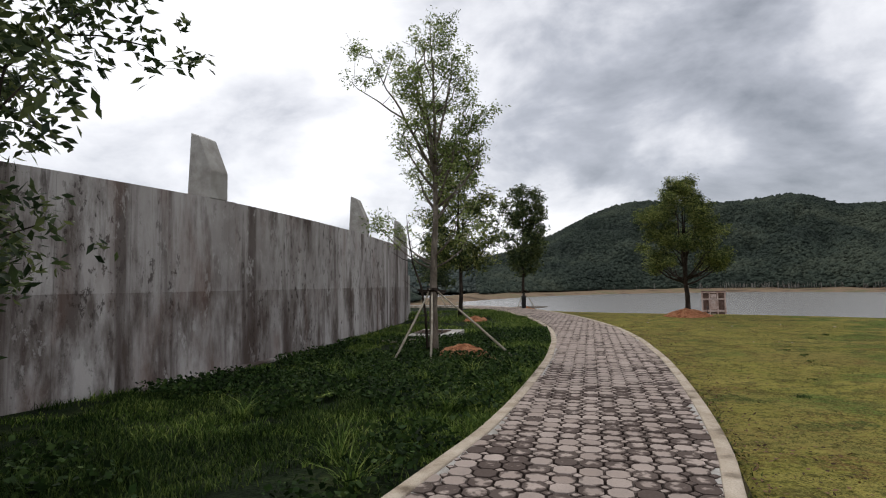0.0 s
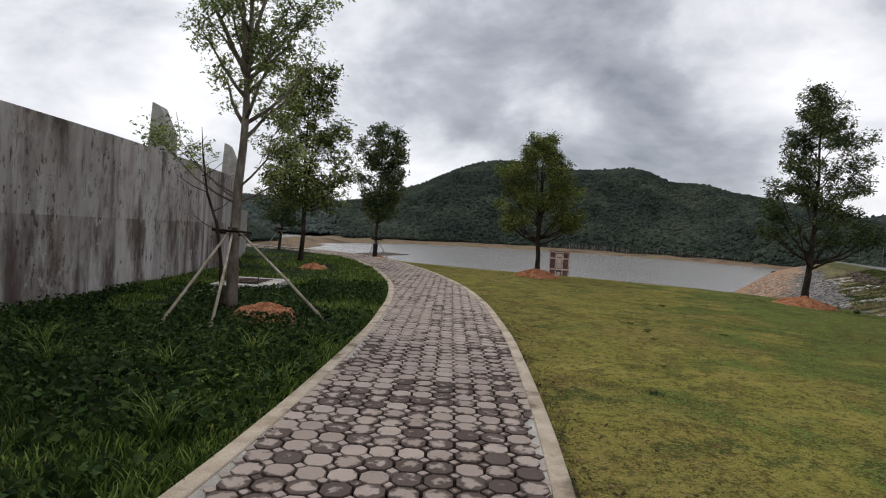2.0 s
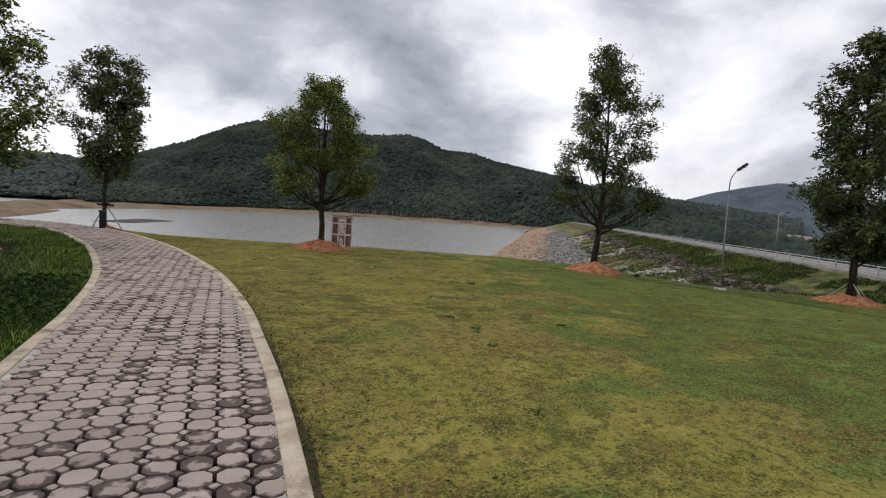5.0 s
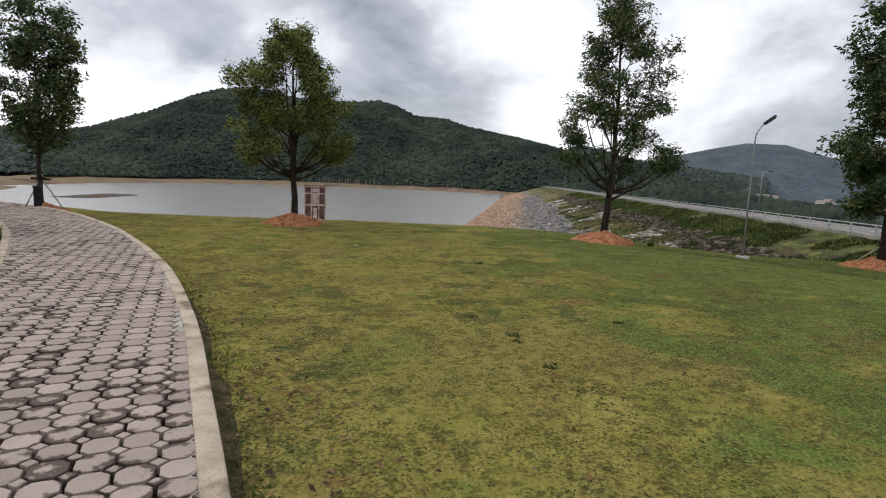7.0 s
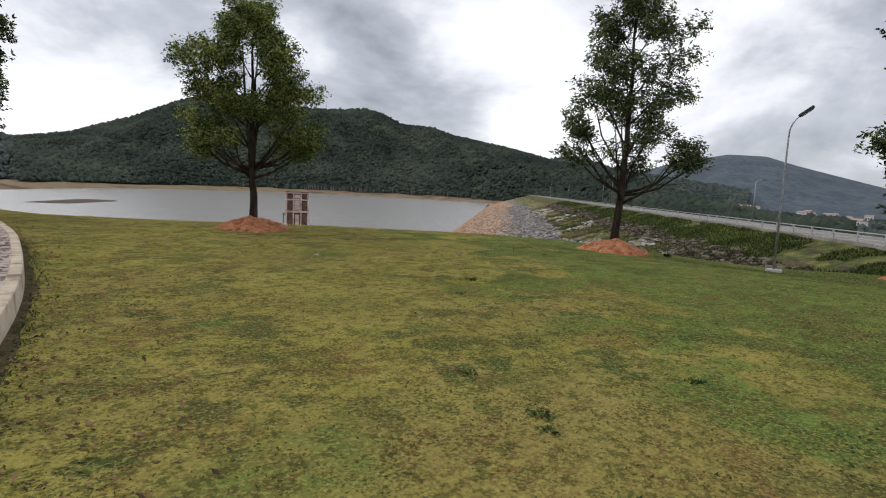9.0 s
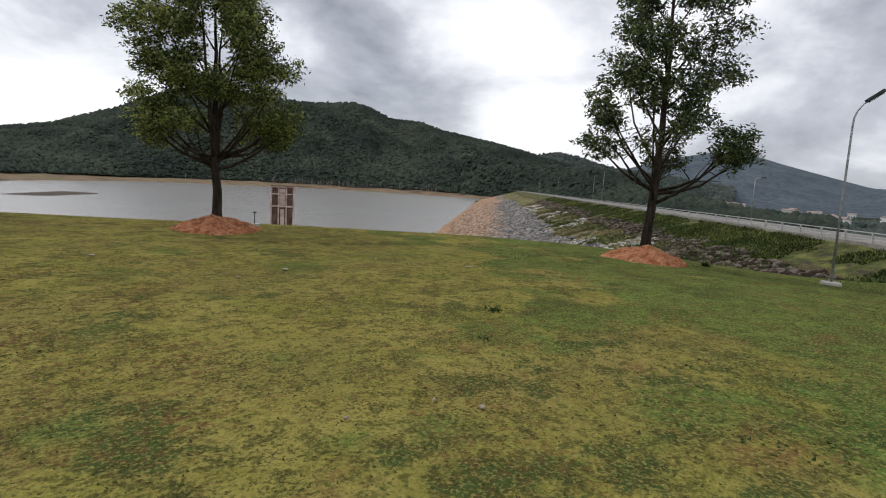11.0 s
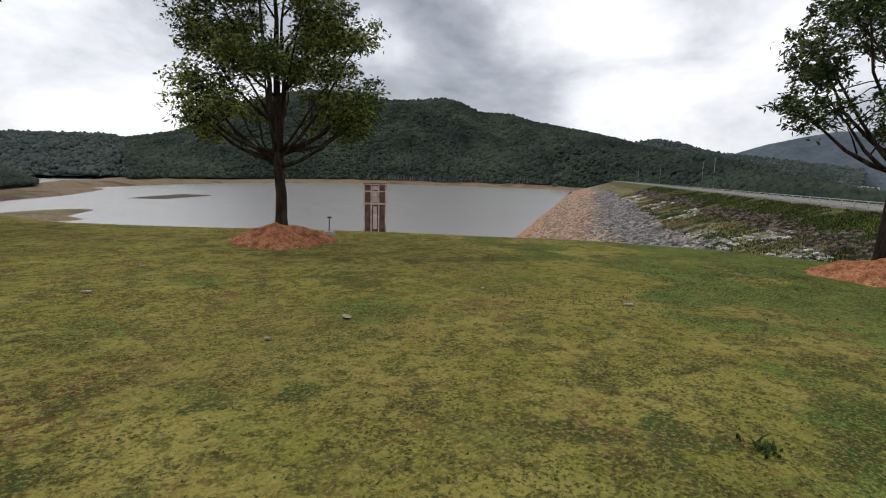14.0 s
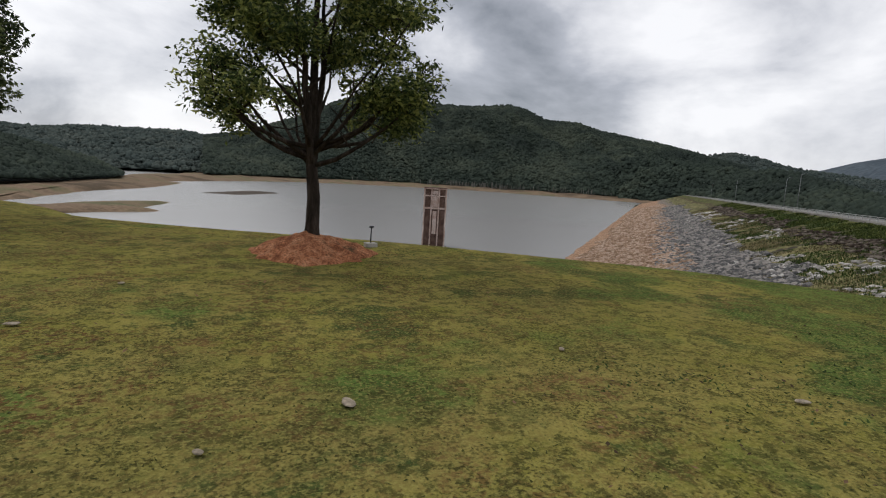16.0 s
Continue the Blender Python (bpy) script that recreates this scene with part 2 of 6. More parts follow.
def lawn_material():
    """Worn tropical turf: yellow-green mat, darker clover patches, bare brown specks."""
    m = bpy.data.materials.new("lawn_turf")
    m.use_nodes = True
    nt = m.node_tree
    N, L = nt.nodes.new, nt.links.new
    bsdf = nt.nodes["Principled BSDF"]
    geo = N("ShaderNodeNewGeometry")

    def ns(scale, detail=5, rough=0.6):
        t = N("ShaderNodeTexNoise"); t.inputs["Scale"].default_value = scale; t.inputs["Detail"].default_value = detail; t.inputs["Roughness"].default_value = rough
        L(geo.outputs["Position"], t.inputs["Vector"])
        return t.outputs["Fac"]

    def rng(src, a, b, c=0.0, d=1.0):
        r = N("ShaderNodeMapRange")
        for k, v in zip(("From Min", "From Max", "To Min", "To Max"), (a, b, c, d)):
            r.inputs[k].default_value = v
        L(src, r.inputs["Value"])
        return r.outputs[0]

    def mix(f, a, b):
        x = N("ShaderNodeMixRGB"); L(f, x.inputs[0])
        for k, v in ((1, a), (2, b)):
            if isinstance(v, tuple):
                x.inputs[k].default_value = (*v, 1)
            else:
                L(v, x.inputs[k])
        return x.outputs[0]

    def mul(a, b):
        x = N("ShaderNodeMath"); x.operation = "MULTIPLY"; L(a, x.inputs[0]); L(b, x.inputs[1])
        return x.outputs[0]

    sep = N("ShaderNodeSeparateXYZ"); L(geo.outputs["Position"], sep.inputs[0])
    east = N("ShaderNodeMath"); east.operation = "MULTIPLY_ADD"; east.inputs[1].default_value = -0.55
    L(sep.outputs["Y"], east.inputs[0]); L(sep.outputs["X"], east.inputs[2])
    damp = rng(east.outputs[0], 1.5, 8.0, -0.05, 0.24)              # damper towards the gully
    c = mix(rng(ns(1.2, 6, 0.65), 0.38, 0.62), (0.188, 0.180, 0.038), (0.278, 0.236, 0.066))
    c = mix(rng(ns(0.35, 3), 0.45, 0.65, 0.0, 0.6), c, (0.215, 0.165, 0.062))
    pn = N("ShaderNodeMath"); pn.operation = "ADD"; L(ns(0.55, 5, 0.55), pn.inputs[0]); L(damp, pn.inputs[1])
    g = mix(rng(ns(2.2, 6, 0.7), 0.40, 0.60), (0.036, 0.086, 0.020), (0.098, 0.160, 0.036))
    c = mix(rng(pn.outputs[0], 0.53, 0.61, 0.0, 0.88), c, g)
    c = mix(mul(rng(ns(1.4, 6, 0.7), 0.53, 0.59), rng(ns(0.3, 2), 0.35, 0.55, 0.0, 0.9)), c, (0.036, 0.066, 0.020))
    dry = rng(east.outputs[0], -3.0, 4.0, 1.0, 0.4)                  # drier beside the path
    c = mix(mul(mul(rng(ns(1.3, 6, 0.65), 0.44, 0.60), dry), rng(ns(11.0, 4, 0.6), 0.48, 0.54, 0.0, 0.95)), c, (0.125, 0.062, 0.028))
    c = mix(mul(rng(ns(2.6, 6, 0.7), 0.52, 0.60, 0.0, 0.75), rng(ns(0.5, 3), 0.40, 0.60, 0.1, 1.0)), c, (0.075, 0.070, 0.024))
    c = mix(mul(rng(ns(0.8, 4, 0.6), 0.56, 0.66, 0.0, 0.7), rng(ns(5.0, 5, 0.7), 0.47, 0.55)), c, (0.150, 0.076, 0.036))
    c = mix(rng(ns(7.0, 5, 0.65), 0.52, 0.58, 0.0, 0.70), c, (0.058, 0.060, 0.018))
    c = mix(mul(rng(ns(36, 3, 0.6), 0.49, 0.59, 0.0, 0.85), rng(ns(1.9, 5, 0.7), 0.42, 0.58, 0.15, 1.0)), c, (0.045, 0.042, 0.015))
    c = mix(rng(ns(30, 4, 0.7), 0.50, 0.62, 0.0, 0.55), c, (0.31, 0.28, 0.085))
    L(c, bsdf.inputs["Base Color"])
    bsdf.inputs["Roughness"].default_value = 1.0; bsdf.inputs["Specular IOR Level"].default_value = 0.02
    bn = N("ShaderNodeBump"); bn.inputs["Strength"].default_value = 1.0; bn.inputs["Distance"].default_value = 0.04
    L(ns(26, 3, 0.6), bn.inputs["Height"]); L(bn.outputs[0], bsdf.inputs["Normal"])
    return m


def paver_material(name, per_object):
    """Cast paver: pale grey-pink concrete, each with its own tone, many stained dark by algae."""
    m = bpy.data.materials.new(name)
    m.use_nodes = True
    nt = m.node_tree
    N, L = nt.nodes.new, nt.links.new
    bsdf = nt.nodes["Principled BSDF"]
    geo = N("ShaderNodeNewGeometry")
    rnd = N("ShaderNodeObjectInfo").outputs["Random"] if per_object else geo.outputs["Random Per Island"]

    own = N("ShaderNodeVectorMath"); own.operation = "MULTIPLY_ADD"; own.inputs[1].default_value = (91.0, 57.0, 33.0)
    L(rnd, own.inputs[0]); L(geo.outputs["Position"], own.inputs[2])

    def ns(scale, detail=5, apart=False):
        t = N("ShaderNodeTexNoise"); t.inputs["Scale"].default_value = scale; t.inputs["Detail"].default_value = detail
        L(own.outputs[0] if apart else geo.outputs["Position"], t.inputs["Vector"])
        return t.outputs["Fac"]

    def rng(src, a, b, c=0.0, d=1.0):
        r = N("ShaderNodeMapRange")
        for k, v in zip(("From Min", "From Max", "To Min", "To Max"), (a, b, c, d)):
            r.inputs[k].default_value = v
        L(src, r.inputs["Value"])
        return r.outputs[0]

    def add(*v):
        o = v[0]
        for w in v[1:]:
            x = N("ShaderNodeMath"); x.operation = "ADD"; L(o, x.inputs[0]); L(w, x.inputs[1]); o = x.outputs[0]
        return o

    def mix(f, a, b):
        x = N("ShaderNodeMixRGB"); L(f, x.inputs[0])
        for k, v in ((1, a), (2, b)):
            if isinstance(v, tuple):
                x.inputs[k].default_value = (*v, 1)
            else:
                L(v, x.inputs[k])
        return x.outputs[0]

    uv = N("ShaderNodeUVMap"); uv.uv_map = "own"
    ln = N("ShaderNodeVectorMath"); ln.operation = "LENGTH"; L(uv.outputs[0], ln.inputs[0])
    rim = rng(ln.outputs["Value"], 0.35, 1.0, -0.14, 0.15)
    sy = N("ShaderNodeSeparateXYZ"); L(geo.outputs["Position"], sy.inputs[0])
    along = rng(sy.outputs["Y"], 5.0, 13.0, 0.03, -0.16)             # fewer stains further along
    c = mix(rnd, (0.31, 0.25, 0.215), (0.43, 0.355, 0.31))
    c = mix(rng(ns(3), 0.4, 0.7, 0, 0.5), c, (0.27, 0.225, 0.20))
    stain = add(rng(ns(1.3, 1, True), 0.3, 0.7, -0.30, 0.34), rng(ns(0.55, 3), 0.35, 0.65, -0.14, 0.12), rng(ns(14, 6, True), 0.3, 0.7, 0.30, 0.70), rim, along)
    c = mix(rng(stain, 0.47, 0.61, 0.0, 0.84), c, (0.050, 0.034, 0.029))
    c = mix(rng(ns(60, 3), 0.5, 0.75, 0.0, 0.35), c, (0.16, 0.14, 0.125))
    L(c, bsdf.inputs["Base Color"])
    bsdf.inputs["Roughness"].default_value = 0.92; bsdf.inputs["Specular IOR Level"].default_value = 0.06
    bn = N("ShaderNodeBump"); bn.inputs["Strength"].default_value = 0.3; bn.inputs["Distance"].default_value = 0.004
    L(ns(70, 4), bn.inputs["Height"]); L(bn.outputs[0], bsdf.inputs["Normal"])
    return m


def water_material():
    m = bpy.data.materials.new("lake_water")
    m.use_nodes = True
    nt = m.node_tree
    N, L = nt.nodes.new, nt.links.new
    bsdf = nt.nodes["Principled BSDF"]
    bsdf.inputs["Base Color"].default_value = (0.25, 0.24, 0.225, 1)
    bsdf.inputs["Roughness"].default_value = 0.24
    bsdf.inputs["IOR"].default_value = 1.33
    co = N("ShaderNodeTexCoord")
    mp = N("ShaderNodeMapping"); mp.inputs["Scale"].default_value = (0.35, 1.0, 1.0); mp.inputs["Rotation"].default_value = (0, 0, radians(20))
    a = N("ShaderNodeTexNoise"); a.inputs["Scale"].default_value = 0.9; a.inputs["Detail"].default_value = 5
    L(co.outputs["Object"], mp.inputs["Vector"]); L(mp.outputs[0], a.inputs["Vector"])
    bn = N("ShaderNodeBump"); bn.inputs["Strength"].default_value = 0.12; bn.inputs["Distance"].default_value = 0.2
    L(a.outputs["Fac"], bn.inputs["Height"]); L(bn.outputs[0], bsdf.inputs["Normal"])
    return m


def wall_material(name, damp):
    """Old cast wall: grey plaster, dark runs from the top, damp lower lift, red-brown stains."""
    m = bpy.data.materials.new(name)
    m.use_nodes = True
    nt = m.node_tree
    N, L = nt.nodes.new, nt.links.new
    bsdf = nt.nodes["Principled BSDF"]
    geo = N("ShaderNodeNewGeometry")

    def noise_tex(scale, detail, stretch, rough=0.6):
        mp = N("ShaderNodeMapping"); mp.inputs["Scale"].default_value = stretch
        L(geo.outputs["Position"], mp.inputs["Vector"])
        t = N("ShaderNodeTexNoise"); t.inputs["Scale"].default_value = scale; t.inputs["Detail"].default_value = detail; t.inputs["Roughness"].default_value = rough
        L(mp.outputs[0], t.inputs["Vector"])
        return t.outputs["Fac"]

    def rng(src, a, b, c=0.0, d=1.0):
        r = N("ShaderNodeMapRange")
        for k, v in zip(("From Min", "From Max", "To Min", "To Max"), (a, b, c, d)):
            r.inputs[k].default_value = v
        L(src, r.inputs["Value"])
        return r.outputs[0]

    def mix(f, a, b):
        x = N("ShaderNodeMixRGB")
        L(f, x.inputs[0]) if not isinstance(f, float) else None
        for k, v in ((1, a), (2, b)):
            if isinstance(v, tuple):
                x.inputs[k].default_value = (*v, 1)
            else:
                L(v, x.inputs[k])
        return x.outputs[0]

    def mul(a, b):
        x = N("ShaderNodeMath"); x.operation = "MULTIPLY"; L(a, x.inputs[0])
        if isinstance(b, float):
            x.inputs[1].default_value = b
        else:
            L(b, x.inputs[1])
        return x.outputs[0]

    base = mix(rng(noise_tex(1.1, 5, (1, 1, 0.16), 0.55), 0.38, 0.62), (0.29, 0.262, 0.248), (0.47, 0.44, 0.422))
    base = mix(mul(rng(noise_tex(2.6, 6, (1, 1, 0.8), 0.65), 0.45, 0.65), 0.35), base, (0.50, 0.475, 0.455))
    lo = 0.445 if damp else 0.51
    # broad brown blotches, strongest in the damp lift
    base = mix(mul(rng(noise_tex(1.25, 9, (1, 1, 0.28), 0.66), lo, lo + 0.15), 0.86), base, (0.082, 0.060, 0.050))
    # wide runs from the top, with ragged edges
    base = mix(mul(rng(noise_tex(1.0, 9, (1, 1, 0.055), 0.62), 0.535, 0.60), 0.72), base, (0.075, 0.055, 0.047))
    base = mix(mul(mul(rng(noise_tex(3.4, 9, (1, 1, 0.10), 0.68), 0.54, 0.61), rng(noise_tex(0.7, 4, (1, 1, 0.5)), 0.46, 0.60)), 0.75), base, (0.055, 0.042, 0.037))
    # flaked pale patches and dark crumbs among the stains
    base = mix(mul(mul(rng(noise_tex(5.0, 9, (1, 1, 0.45), 0.74), 0.56, 0.60), rng(noise_tex(0.8, 3, (1, 1, 0.4)), 0.46, 0.58)), 0.65), base, (0.47, 0.45, 0.43))
    base = mix(mul(mul(rng(noise_tex(7.0, 9, (1, 1, 0.5), 0.74), 0.55, 0.59), rng(noise_tex(0.9, 4, (1, 1, 0.3)), 0.45, 0.56)), 0.8), base, (0.048, 0.037, 0.033))
    red = mul(rng(noise_tex(1.3, 6, (1, 1, 0.30)), 0.54, 0.70), 0.45)
    base = mix(red, base, (0.19, 0.115, 0.09))
    L(base, bsdf.inputs["Base Color"])
    bsdf.inputs["Roughness"].default_value = 0.92
    bsdf.inputs["Specular IOR Level"].default_value = 0.05
    bn = N("ShaderNodeBump"); bn.inputs["Strength"].default_value = 0.35; bn.inputs["Distance"].default_value = 0.015
    L(noise_tex(24, 5, (1, 1, 1)), bn.inputs["Height"]); L(bn.outputs[0], bsdf.inputs["Normal"])
    return m


M["dry_turf"] = material("rough_turf", ramp3((0.07, 0.075, 0.025), (0.14, 0.13, 0.05), (0.22, 0.19, 0.10)), 0.5, 12, 0.95, 0.6, 0.05, fine_amount=0.5, patch=(0.35, 0.52, 0.62, (0.045, 0.038, 0.028)))
M["dam_soil"] = material("tan_dam_soil", ramp3((0.19, 0.11, 0.065), (0.30, 0.185, 0.115), (0.38, 0.26, 0.18)), 0.8, 10, 0.95, 0.9, 0.06, fine_amount=0.5)
M["bank_turf"] = material("bank_turf", ramp3((0.035, 0.04, 0.014), (0.075, 0.085, 0.026), (0.14, 0.135, 0.045)), 0.9, 12, 0.95, 0.6, 0.05, fine_amount=0.5, patch=(0.6, 0.56, 0.64, (0.05, 0.04, 0.028)))
M["gravel"] = material("grey_gravel", ramp3((0.09, 0.08, 0.07), (0.17, 0.145, 0.12), (0.27, 0.22, 0.17)), 0.25, 5, 0.95, 0.9, 0.1, fine_amount=0.6)
M["water"] = water_material()
M["wall"] = wall_material("stained_concrete", False)
M["wall_damp"] = wall_material("damp_stained_concrete", True)
M["lawn"] = lawn_material()
M["paver"] = paver_material("paver_concrete", True)
M["paver_rest"] = paver_material("paver_concrete_far", False)
M["trunk_pale"] = material("pale_bark", ramp3((0.09, 0.072, 0.056), (0.15, 0.125, 0.10), (0.22, 0.19, 0.155)), 8, 50, 0.95, 0.8, 0.02, stretch=(1, 1, 0.25))
M["white_paint"] = material("white_painted_steel", ramp3((0.28, 0.285, 0.28), (0.35, 0.355, 0.35), (0.42, 0.42, 0.41)), 5, 40, 0.6, 0.1, 0.003)
M["orange_rock"] = material("orange_stained_rock", ramp3((0.20, 0.13, 0.085), (0.31, 0.21, 0.145), (0.40, 0.30, 0.23)), 1.0, 14, 0.95, 0.5, 0.03, island=0.5)
M["pale_rock"] = material("pale_broken_rock", ramp3((0.20, 0.19, 0.17), (0.32, 0.30, 0.28), (0.46, 0.44, 0.41)), 1.0, 14, 0.9, 0.5, 0.03, island=0.5)
M["dark_rock"] = material("dark_wet_rock", ramp3((0.026, 0.019, 0.014), (0.058, 0.045, 0.034), (0.13, 0.11, 0.09)), 1.0, 14, 0.9, 0.5, 0.03, island=0.5)
M["tile"] = material("roof_tile", ramp3((0.22, 0.17, 0.15), (0.28, 0.22, 0.20), (0.34, 0.28, 0.26)), 0.5, 4, 0.9, 0.2)
M["house_white"] = material("white_render", ramp3((0.55, 0.54, 0.52), (0.65, 0.64, 0.62), (0.72, 0.71, 0.69)), 0.5, 4, 0.9, 0.1)
M["glass_dark"] = material("dark_window", ramp3((0.02, 0.025, 0.03), (0.03, 0.035, 0.04), (0.05, 0.055, 0.06)), 1, 4, 0.2, 0.0)
M["tower"] = material("stained_tower_concrete", ramp3((0.30, 0.20, 0.16), (0.46, 0.36, 0.31), (0.58, 0.50, 0.45)), 0.5, 6, 0.9, 0.3, 0.03)
# dark red-brown; also carries the painted shade of the tower's recesses and openings
M["tower_dark"] = material("dark_brown_recess_concrete", ramp3((0.07, 0.045, 0.035), (0.11, 0.07, 0.055), (0.16, 0.11, 0.09)), 0.8, 6, 0.9, 0.3, 0.03)
M["pale_trunk"] = material("bleached_trunk", ramp3((0.09, 0.085, 0.075), (0.15, 0.14, 0.125), (0.22, 0.21, 0.19)), 0.5, 4, 0.9, 0.0, island=0.5)
M["scrub"] = material("dam_scrub_leaf", [(0.25, (0.016, 0.024, 0.008)), (0.85, (0.22, 0.24, 0.065)), (0.6, (0.078, 0.102, 0.028))], 0.25, 20, 0.8, 0.0, island=0.6, translucent=0.2)
M["parapet"] = material("weathered_parapet", ramp3((0.15, 0.14, 0.12), (0.21, 0.20, 0.175), (0.27, 0.255, 0.23)), 0.5, 8, 0.9, 0.2, 0.01)
M["rust"] = material("rusted_steel", ramp3((0.045, 0.026, 0.018), (0.09, 0.05, 0.034), (0.14, 0.085, 0.06)), 20, 90, 0.9, 0.4, 0.003)
M["black"] = material("black_plastic", ramp3((0.012, 0.012, 0.013), (0.02, 0.02, 0.022), (0.03, 0.03, 0.032)), 5, 40, 0.5, 0.1, 0.003)

# ---- helpers for meshes ----
def mesh_of(name, verts, faces, mat, smooth=False):
    me = bpy.data.meshes.new(name)
    me.from_pydata([tuple(v) for v in verts], [], [tuple(f) for f in faces])
    if mat is not None:
        me.materials.append(mat)
    if smooth:
        me.polygons.foreach_set("use_smooth", [True] * len(me.polygons))
    me.update()
    return me


def tri_mesh(name, v, f, mat, smooth=False):
    """A mesh from numpy vertices (n, 3) and faces (m, 3 or 4)."""
    me = bpy.data.meshes.new(name)
    k = f.shape[1]
    me.vertices.add(len(v)); me.vertices.foreach_set("co", np.ascontiguousarray(v, dtype=np.float32).ravel())
    me.loops.add(f.size); me.loops.foreach_set("vertex_index", np.ascontiguousarray(f, dtype=np.int32).ravel())
    me.polygons.add(len(f)); me.polygons.foreach_set("loop_start", np.arange(len(f), dtype=np.int32) * k)
    if smooth:
        me.polygons.foreach_set("use_smooth", np.ones(len(f), dtype=bool))
    me.materials.append(mat)
    me.update(calc_edges=True)
    return me


def structure(name, me, label="", category=""):
    return tagged(new(name, me), label, category, kind="structure")


def thing(name, label, category, at=(0, 0, 0), group="", turn=0.0):
    e = tagged(new(name), label, category, group)
    e.matrix_basis = pose(*at, 0, 0, turn)
    return e


def part(name, bm, mat, parent, label=""):
    me = bm
    if isinstance(bm, bmesh.types.BMesh):
        me = bpy.data.meshes.new(name)
        bm.to_mesh(me); bm.free()
        me.materials.append(mat)
    ob = new(name, me)
    ob.parent = parent
    if label:
        ob["label"] = label
    return ob


def box_bm(size, at=(0, 0, 0), bevel=0.01, turn=None):
    bm = bmesh.new()
    bmesh.ops.create_cube(bm, size=1.0)
    bmesh.ops.scale(bm, vec=size, verts=bm.verts)
    if bevel:
        bmesh.ops.bevel(bm, geom=bm.edges[:], offset=bevel, segments=2, affect="EDGES", profile=0.6)
    m = Matrix.Translation(at)
    bmesh.ops.transform(bm, matrix=m @ turn if turn else m, verts=bm.verts)
    return bm


def tube(points, radii, sides=8):
    """Verts and quads of a tube along points."""
    v, f = [], []
    for i, (p, r) in enumerate(zip(points, radii)):
        a, b = points[max(i - 1, 0)], points[min(i + 1, len(points) - 1)]
        d = (Vector(b) - Vector(a)).normalized()
        u = d.orthogonal().normalized() if i == 0 else (u - d * u.dot(d)).normalized()
        w = d.cross(u)
        for k in range(sides):
            an = 2 * math.pi * k / sides
            v.append(Vector(p) + (u * math.cos(an) + w * math.sin(an)) * r)
        if i:
            o = (i - 1) * sides
            for k in range(sides):
                f.append((o + k, o + (k + 1) % sides, o + sides + (k + 1) % sides, o + sides + k))
    n = len(points) - 1
    f.append(tuple(range(sides - 1, -1, -1)))
    f.append(tuple(n * sides + k for k in range(sides)))
    return v, f


def tube_mesh(name, points, radii, mat, sides=8):
    v, f = tube(points, radii, sides)
    return mesh_of(name, v, f, mat, smooth=True)


def smooth_line(pts, step=0.25):
    """Catmull-Rom through pts, resampled at even steps."""
    p = np.array(pts, float)
    q = np.vstack([2 * p[0] - p[1], p, 2 * p[-1] - p[-2]])
    out = []
    for i in range(1, len(q) - 2):
        t = np.linspace(0, 1, 24, endpoint=False)[:, None]
        a, b, c, d = q[i - 1], q[i], q[i + 1], q[i + 2]
        out.append(0.5 * (2 * b + (c - a) * t + (2 * a - 5 * b + 4 * c - d) * t ** 2 + (3 * b - a - 3 * c + d) * t ** 3))
    o = np.vstack([*out, p[-1:]])
    s = np.r_[0, np.cumsum(np.linalg.norm(np.diff(o, axis=0), axis=1))]
    n = int(s[-1] / step)
    t = np.linspace(0, s[-1], n + 1)
    return np.stack([np.interp(t, s, o[:, k]) for k in range(o.shape[1])], 1)


def dist_line(x, y, line):
    """Distance to a polyline, signed: plus on its right side."""
    best = np.full(x.shape, 1e9); sign = np.ones(x.shape)
    for a, b in zip(line[:-1], line[1:]):
        d = b - a; l2 = d @ d
        t = np.clip(((x - a[0]) * d[0] + (y - a[1]) * d[1]) / l2, 0, 1)
        px, py = x - a[0] - t * d[0], y - a[1] - t * d[1]
        q = np.hypot(px, py)
        s = np.where(d[0] * (y - a[1]) - d[1] * (x - a[0]) > 0, -1.0, 1.0)
        m = q < best
        best = np.where(m, q, best); sign = np.where(m, s, sign)
    return best * sign


def fbm(x, y, scale, seed=0, octaves=4):
    """Cheap smooth noise on arrays, about -1 to 1."""
    rng = np.random.default_rng(seed)
    out = np.zeros_like(x, dtype=float); amp = 1.0; tot = 0
    for o in range(octaves):
        g = rng.random((64, 64)) * 2 - 1
        fx, fy = x * scale * 2 ** o + 17.3 * o, y * scale * 2 ** o + 5.1 * o
        ix, iy = np.floor(fx).astype(int), np.floor(fy).astype(int)
        tx, ty = fx - ix, fy - iy
        tx, ty = tx * tx * (3 - 2 * tx), ty * ty * (3 - 2 * ty)
        a, b = g[ix % 64, iy % 64], g[(ix + 1) % 64, iy % 64]
        c, d = g[ix % 64, (iy + 1) % 64], g[(ix + 1) % 64, (iy + 1) % 64]
        out += amp * ((a * (1 - tx) + b * tx) * (1 - ty) + (c * (1 - tx) + d * tx) * ty)
        tot += amp; amp *= 0.5
    return out / tot


